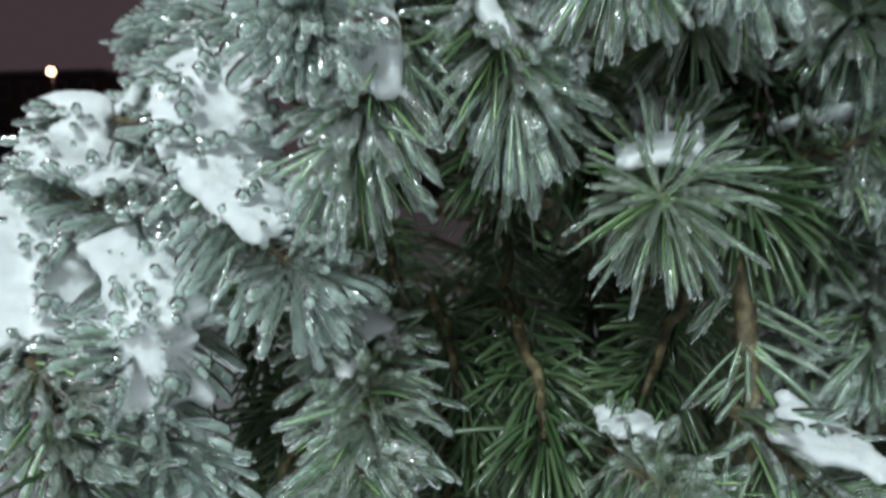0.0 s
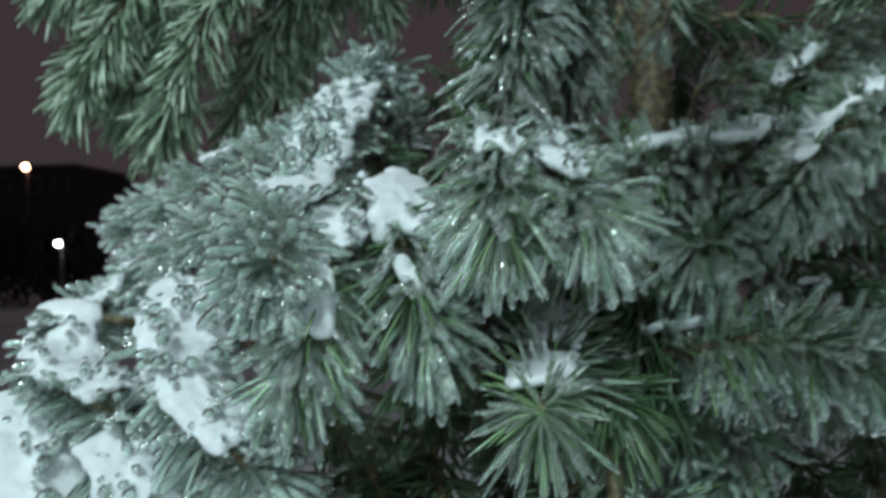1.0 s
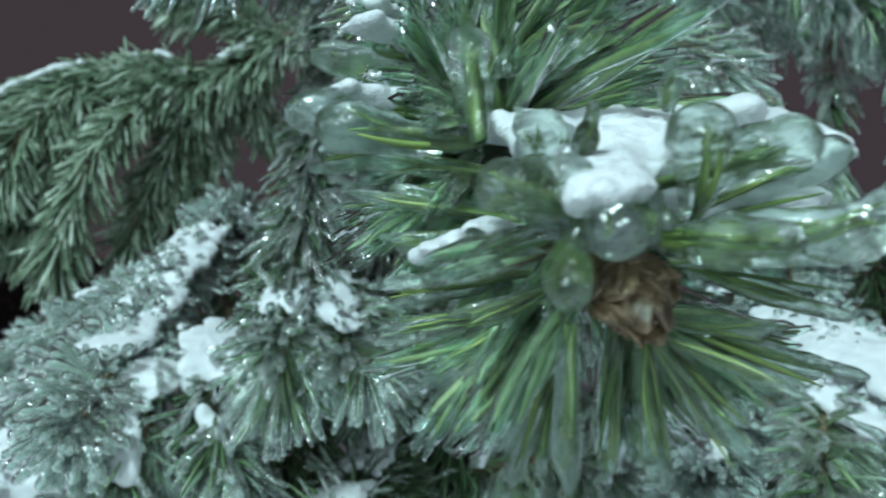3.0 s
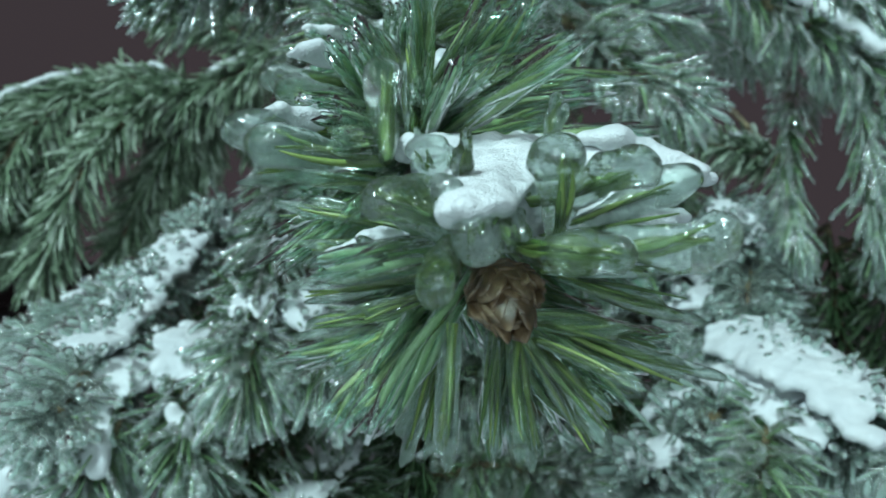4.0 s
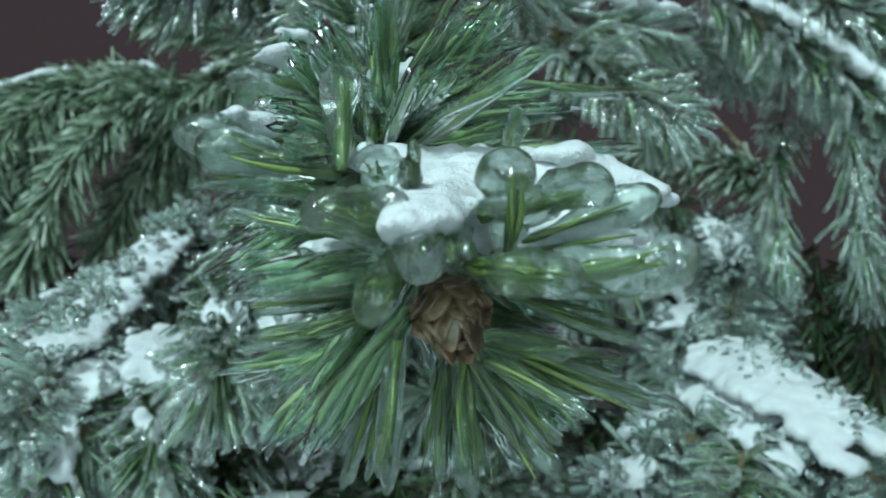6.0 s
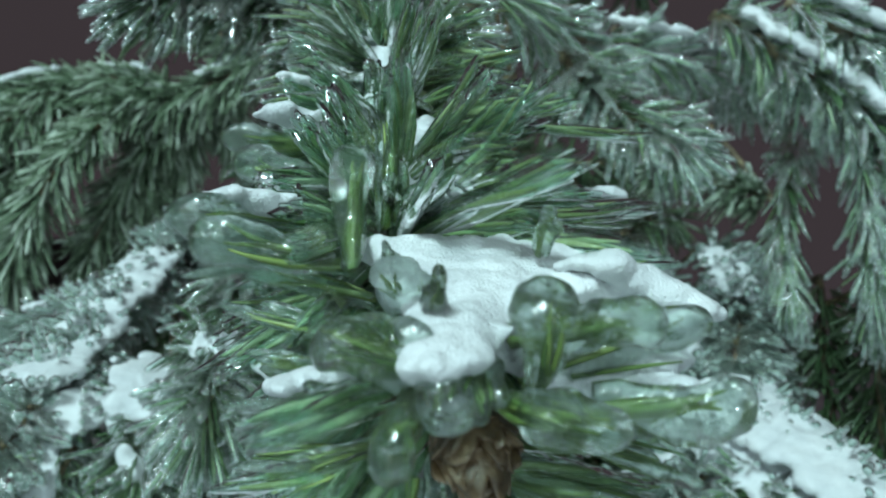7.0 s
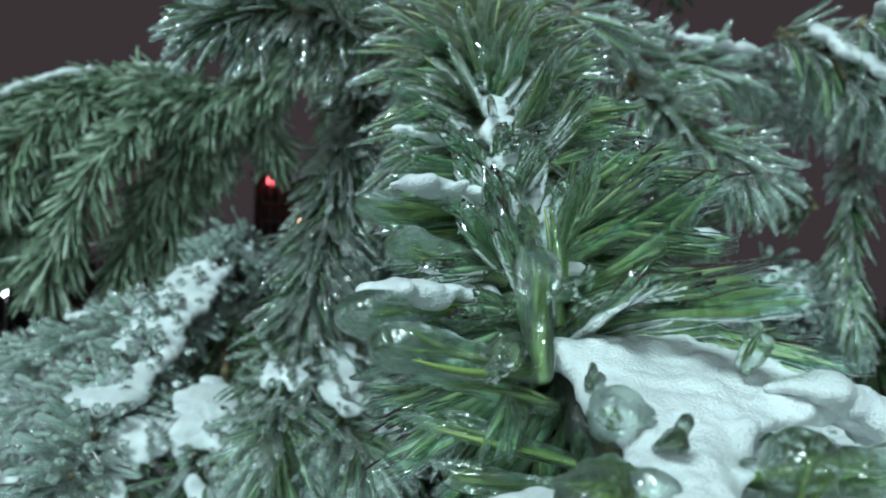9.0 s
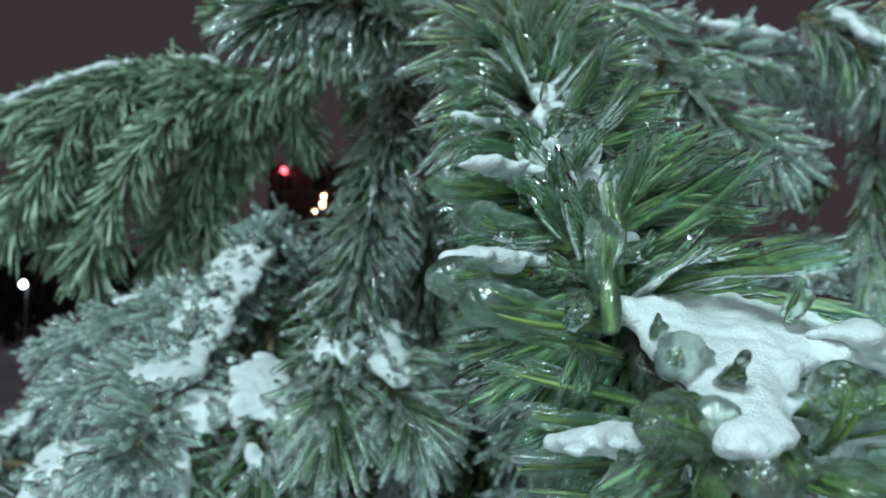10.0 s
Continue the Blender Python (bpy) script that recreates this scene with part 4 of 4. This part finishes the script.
near_finger((0.1962, 0.0, 1.7209), (0.2080, 0.018, 1.7200), 0.0036)
near_finger((0.2186, -0.005, 1.7201), (0.2230, 0.012, 1.7210), 0.0032)
# the ice round the stem itself
for k in range(10, 64, 3):
    a, b = Vector(n_place[k]), Vector(n_place[k + 7])
    turn = (b - a).to_track_quat("Z", "Y").to_matrix().to_4x4() @ Matrix.Rotation(near_rng.random() * 6.28, 4, "Z")
    NEAR_ICE.append((near_rng.choice(SHEATHS), Matrix.Translation(a) @ turn @ Matrix.Diagonal((0.0085, 0.0065, (b - a).length * 1.2, 1))))
fused_ice(NEAR_ICE, near_stem, 0.00065, 2)
snow_patch("snow_cap", [(0.2295, 0.016, 1.7385), (0.2285, 0.006, 1.733), (0.2305, 0.022, 1.741), (0.236, 0.045, 1.7515), (0.252, 0.03, 1.745), (0.262, 0.035, 1.747), (0.220, 0.04, 1.749), (0.2185, 0.034, 1.7455), (0.2325, 0.008, 1.7345), (0.2127, 0.055, 1.7538), (0.2249, 0.06, 1.7558), (0.2403, 0.06, 1.7567), (0.2535, 0.055, 1.7556), (0.2676, 0.05, 1.754), (0.278, 0.045, 1.745), (0.2833, 0.035, 1.7378), (0.2242, 0.03, 1.7439), (0.2322, 0.03, 1.744), (0.2441, 0.04, 1.75), (0.2591, 0.045, 1.7507), (0.2286, 0.01, 1.735), (0.2271, 0.002, 1.7295), (0.2247, -0.004, 1.7249), (0.2709, 0.04, 1.7448)], near_stem, 1, 1500, 0.0038)
snow_patch("snow_cap", [(0.2459, 0.03, 1.7374), (0.2549, 0.03, 1.7308), (0.2642, 0.03, 1.7305), (0.2722, 0.026, 1.7235), (0.2508, 0.026, 1.7212), (0.2594, 0.024, 1.7177), (0.2452, 0.028, 1.7263), (0.271, 0.032, 1.7338), (0.2796, 0.03, 1.7277)], near_stem, 40, 260, 0.0040)
snow_patch("snow_cap", [(0.2043, 0.02, 1.7249), (0.1983, 0.03, 1.7217)], near_stem, 2, 60, 0.0038)
snow_patch("snow_cap", [(0.2128, 0.0900, 1.7774), (0.2136, 0.1080, 1.7892), (0.212, 0.1250, 1.8025), (0.2096, 0.1400, 1.8169), (0.2084, 0.1600, 1.8336), (0.208, 0.1800, 1.8522)], near_stem, 30, 260, 0.0044)
snow_patch("snow_cap", [(0.2637, 0.03, 1.7502), (0.2733, 0.032, 1.7472), (0.2812, 0.03, 1.7425), (0.2848, 0.03, 1.7377)], near_stem, 20, 60, 0.0042)
snow_patch("snow_cap", [(0.2667, 0.022, 1.7202), (0.2735, 0.022, 1.7223), (0.2766, 0.02, 1.7197), (0.2608, 0.024, 1.7147)], near_stem, 21, 60, 0.0042)
snow_patch("snow_cap", [(0.1755, 0.108, 1.8055), (0.1849, 0.115, 1.8048), (0.1951, 0.125, 1.8037)], near_stem, 3, 170, 0.0036)
snow_patch("snow_cap", [(0.1697, 0.066, 1.7705), (0.179, 0.075, 1.7706), (0.1891, 0.085, 1.7707), (0.1979, 0.09, 1.7650), (0.1927, 0.088, 1.7617)], near_stem, 4, 260, 0.0038)
snow_patch("snow_cap", [(0.21, 0.185, 1.8398), (0.2084, 0.18, 1.8316)], near_stem, 5, 52, 0.0031)
snow_patch("snow_cap", [(0.1846, 0.17, 1.8326), (0.1755, 0.165, 1.8348)], near_stem, 6, 52, 0.0032)
snow_patch("snow_cap", [(0.3191, 0.26, 1.8053), (0.3272, 0.262, 1.8027)], near_stem, 7, 52, 0.004)
snow_patch("snow_cap", [(0.2167, 0.128, 1.8050), (0.2235, 0.130, 1.8055), (0.2310, 0.138, 1.8070), (0.2200, 0.122, 1.7980)], near_stem, 8, 150, 0.0040)

shoot([(0.215, 0.50, 2.06), (0.208, 0.38, 1.98), (0.207, 0.28, 1.905), (0.208, 0.19, 1.836)], "long", 0.0)

# the rest of the bough's needles, thick with ice on the weather side and thin on the other
n_arc = np.concatenate([[0.0], np.cumsum(np.linalg.norm(np.diff(n_place, axis=0), axis=1))])
count = 0
along = 0.012
while along < 0.30 and count < 290:
    k = int(np.searchsorted(n_arc, along))
    p, d = Vector(n_place[k]), -Vector(n_way[k])
    side = d.cross(Vector((0, 0, 1))).normalized()
    over = side.cross(d).normalized()
    first = near_rng.random() * 6.28
    for j in range(9):
        a = first + j * 2 * math.pi / 9 + near_rng.gauss(0, 0.18)
        out = side * math.cos(a) + over * math.sin(a)
        thin = out.x > 0.15
        if along < 0.075 and (out.z > (-0.15 if thin else 0.25) or near_rng.random() < 0.6):
            continue
        if along < 0.05 and not thin and near_rng.random() < 0.5:
            continue
        lean = math.radians(near_rng.gauss(68 if along < 0.06 else 58, 9))
        way = (d * math.cos(lean) + out * math.sin(lean)).normalized()
        reach = near_rng.uniform(0.055, 0.085) if thin and along > 0.07 else near_rng.uniform(0.042, 0.058)
        radius = near_rng.uniform(0.0016, 0.0026) if thin else near_rng.uniform(0.0017, 0.0031)
        if along > 0.2:
            radius *= 0.75
        tip = p + way * reach - Vector((0, 0, 0.10 * reach))
        near_finger(tip, p + out * 0.004, radius, 1.15 if thin else 0.4)
        count += 1
    along += 0.009 if along < 0.07 else 0.0098


def bud(tip, way, long_way, wide):
    """A blunt winter bud of overlapping brown scales."""
    d = Vector(way).normalized()
    turn = d.to_track_quat("Z", "Y").to_matrix().to_4x4()
    for row in range(4):
        s = row / 4.6
        n = 7 - row
        for j in range(n):
            a = (j + 0.5 * (row % 2)) / n * 2 * math.pi
            r = wide * (1 - 0.75 * s * s) * 0.55
            ob = new("bud_scale", SCALE)
            ob.parent = near_stem
            ob.matrix_local = Matrix.Translation(Vector(tip) - d * long_way) @ turn @ Matrix.Translation((r * math.cos(a), r * math.sin(a), long_way * s * 0.8)) @ Matrix.Rotation(a, 4, "Z") @ Matrix.Rotation(radians(18 - 45 * s), 4, "Y") @ Matrix.Diagonal((wide * 0.30, wide * 0.42, long_way * 0.36, 1))


bm = bmesh.new()
bmesh.ops.create_icosphere(bm, subdivisions=2, radius=1)
for vtx in bm.verts:
    w = 1 - 0.55 * max(0.0, vtx.co.z)
    vtx.co.x, vtx.co.y = vtx.co.x * w * 0.55 + 0.25 * max(0.0, vtx.co.z) ** 2, vtx.co.y * w
SCALE = bpy.data.meshes.new("bud_scale")
bm.to_mesh(SCALE)
bm.free()
SCALE.polygons.foreach_set("use_smooth", [True] * len(SCALE.polygons))
SCALE.materials.append(BUD)
bud((0.2345, 0.004, 1.705), (0.1, -0.9, -0.3), 0.015, 0.0125)
bud((0.226, 0.006, 1.706), (-0.4, -0.8, -0.2), 0.016, 0.010)
bud((0.242, 0.006, 1.709), (0.5, -0.8, -0.1), 0.016, 0.010)
bud((0.236, 0.006, 1.697), (0.1, -0.6, -0.7), 0.016, 0.010)
bud((0.229, 0.007, 1.714), (-0.3, -0.8, 0.3), 0.015, 0.009)
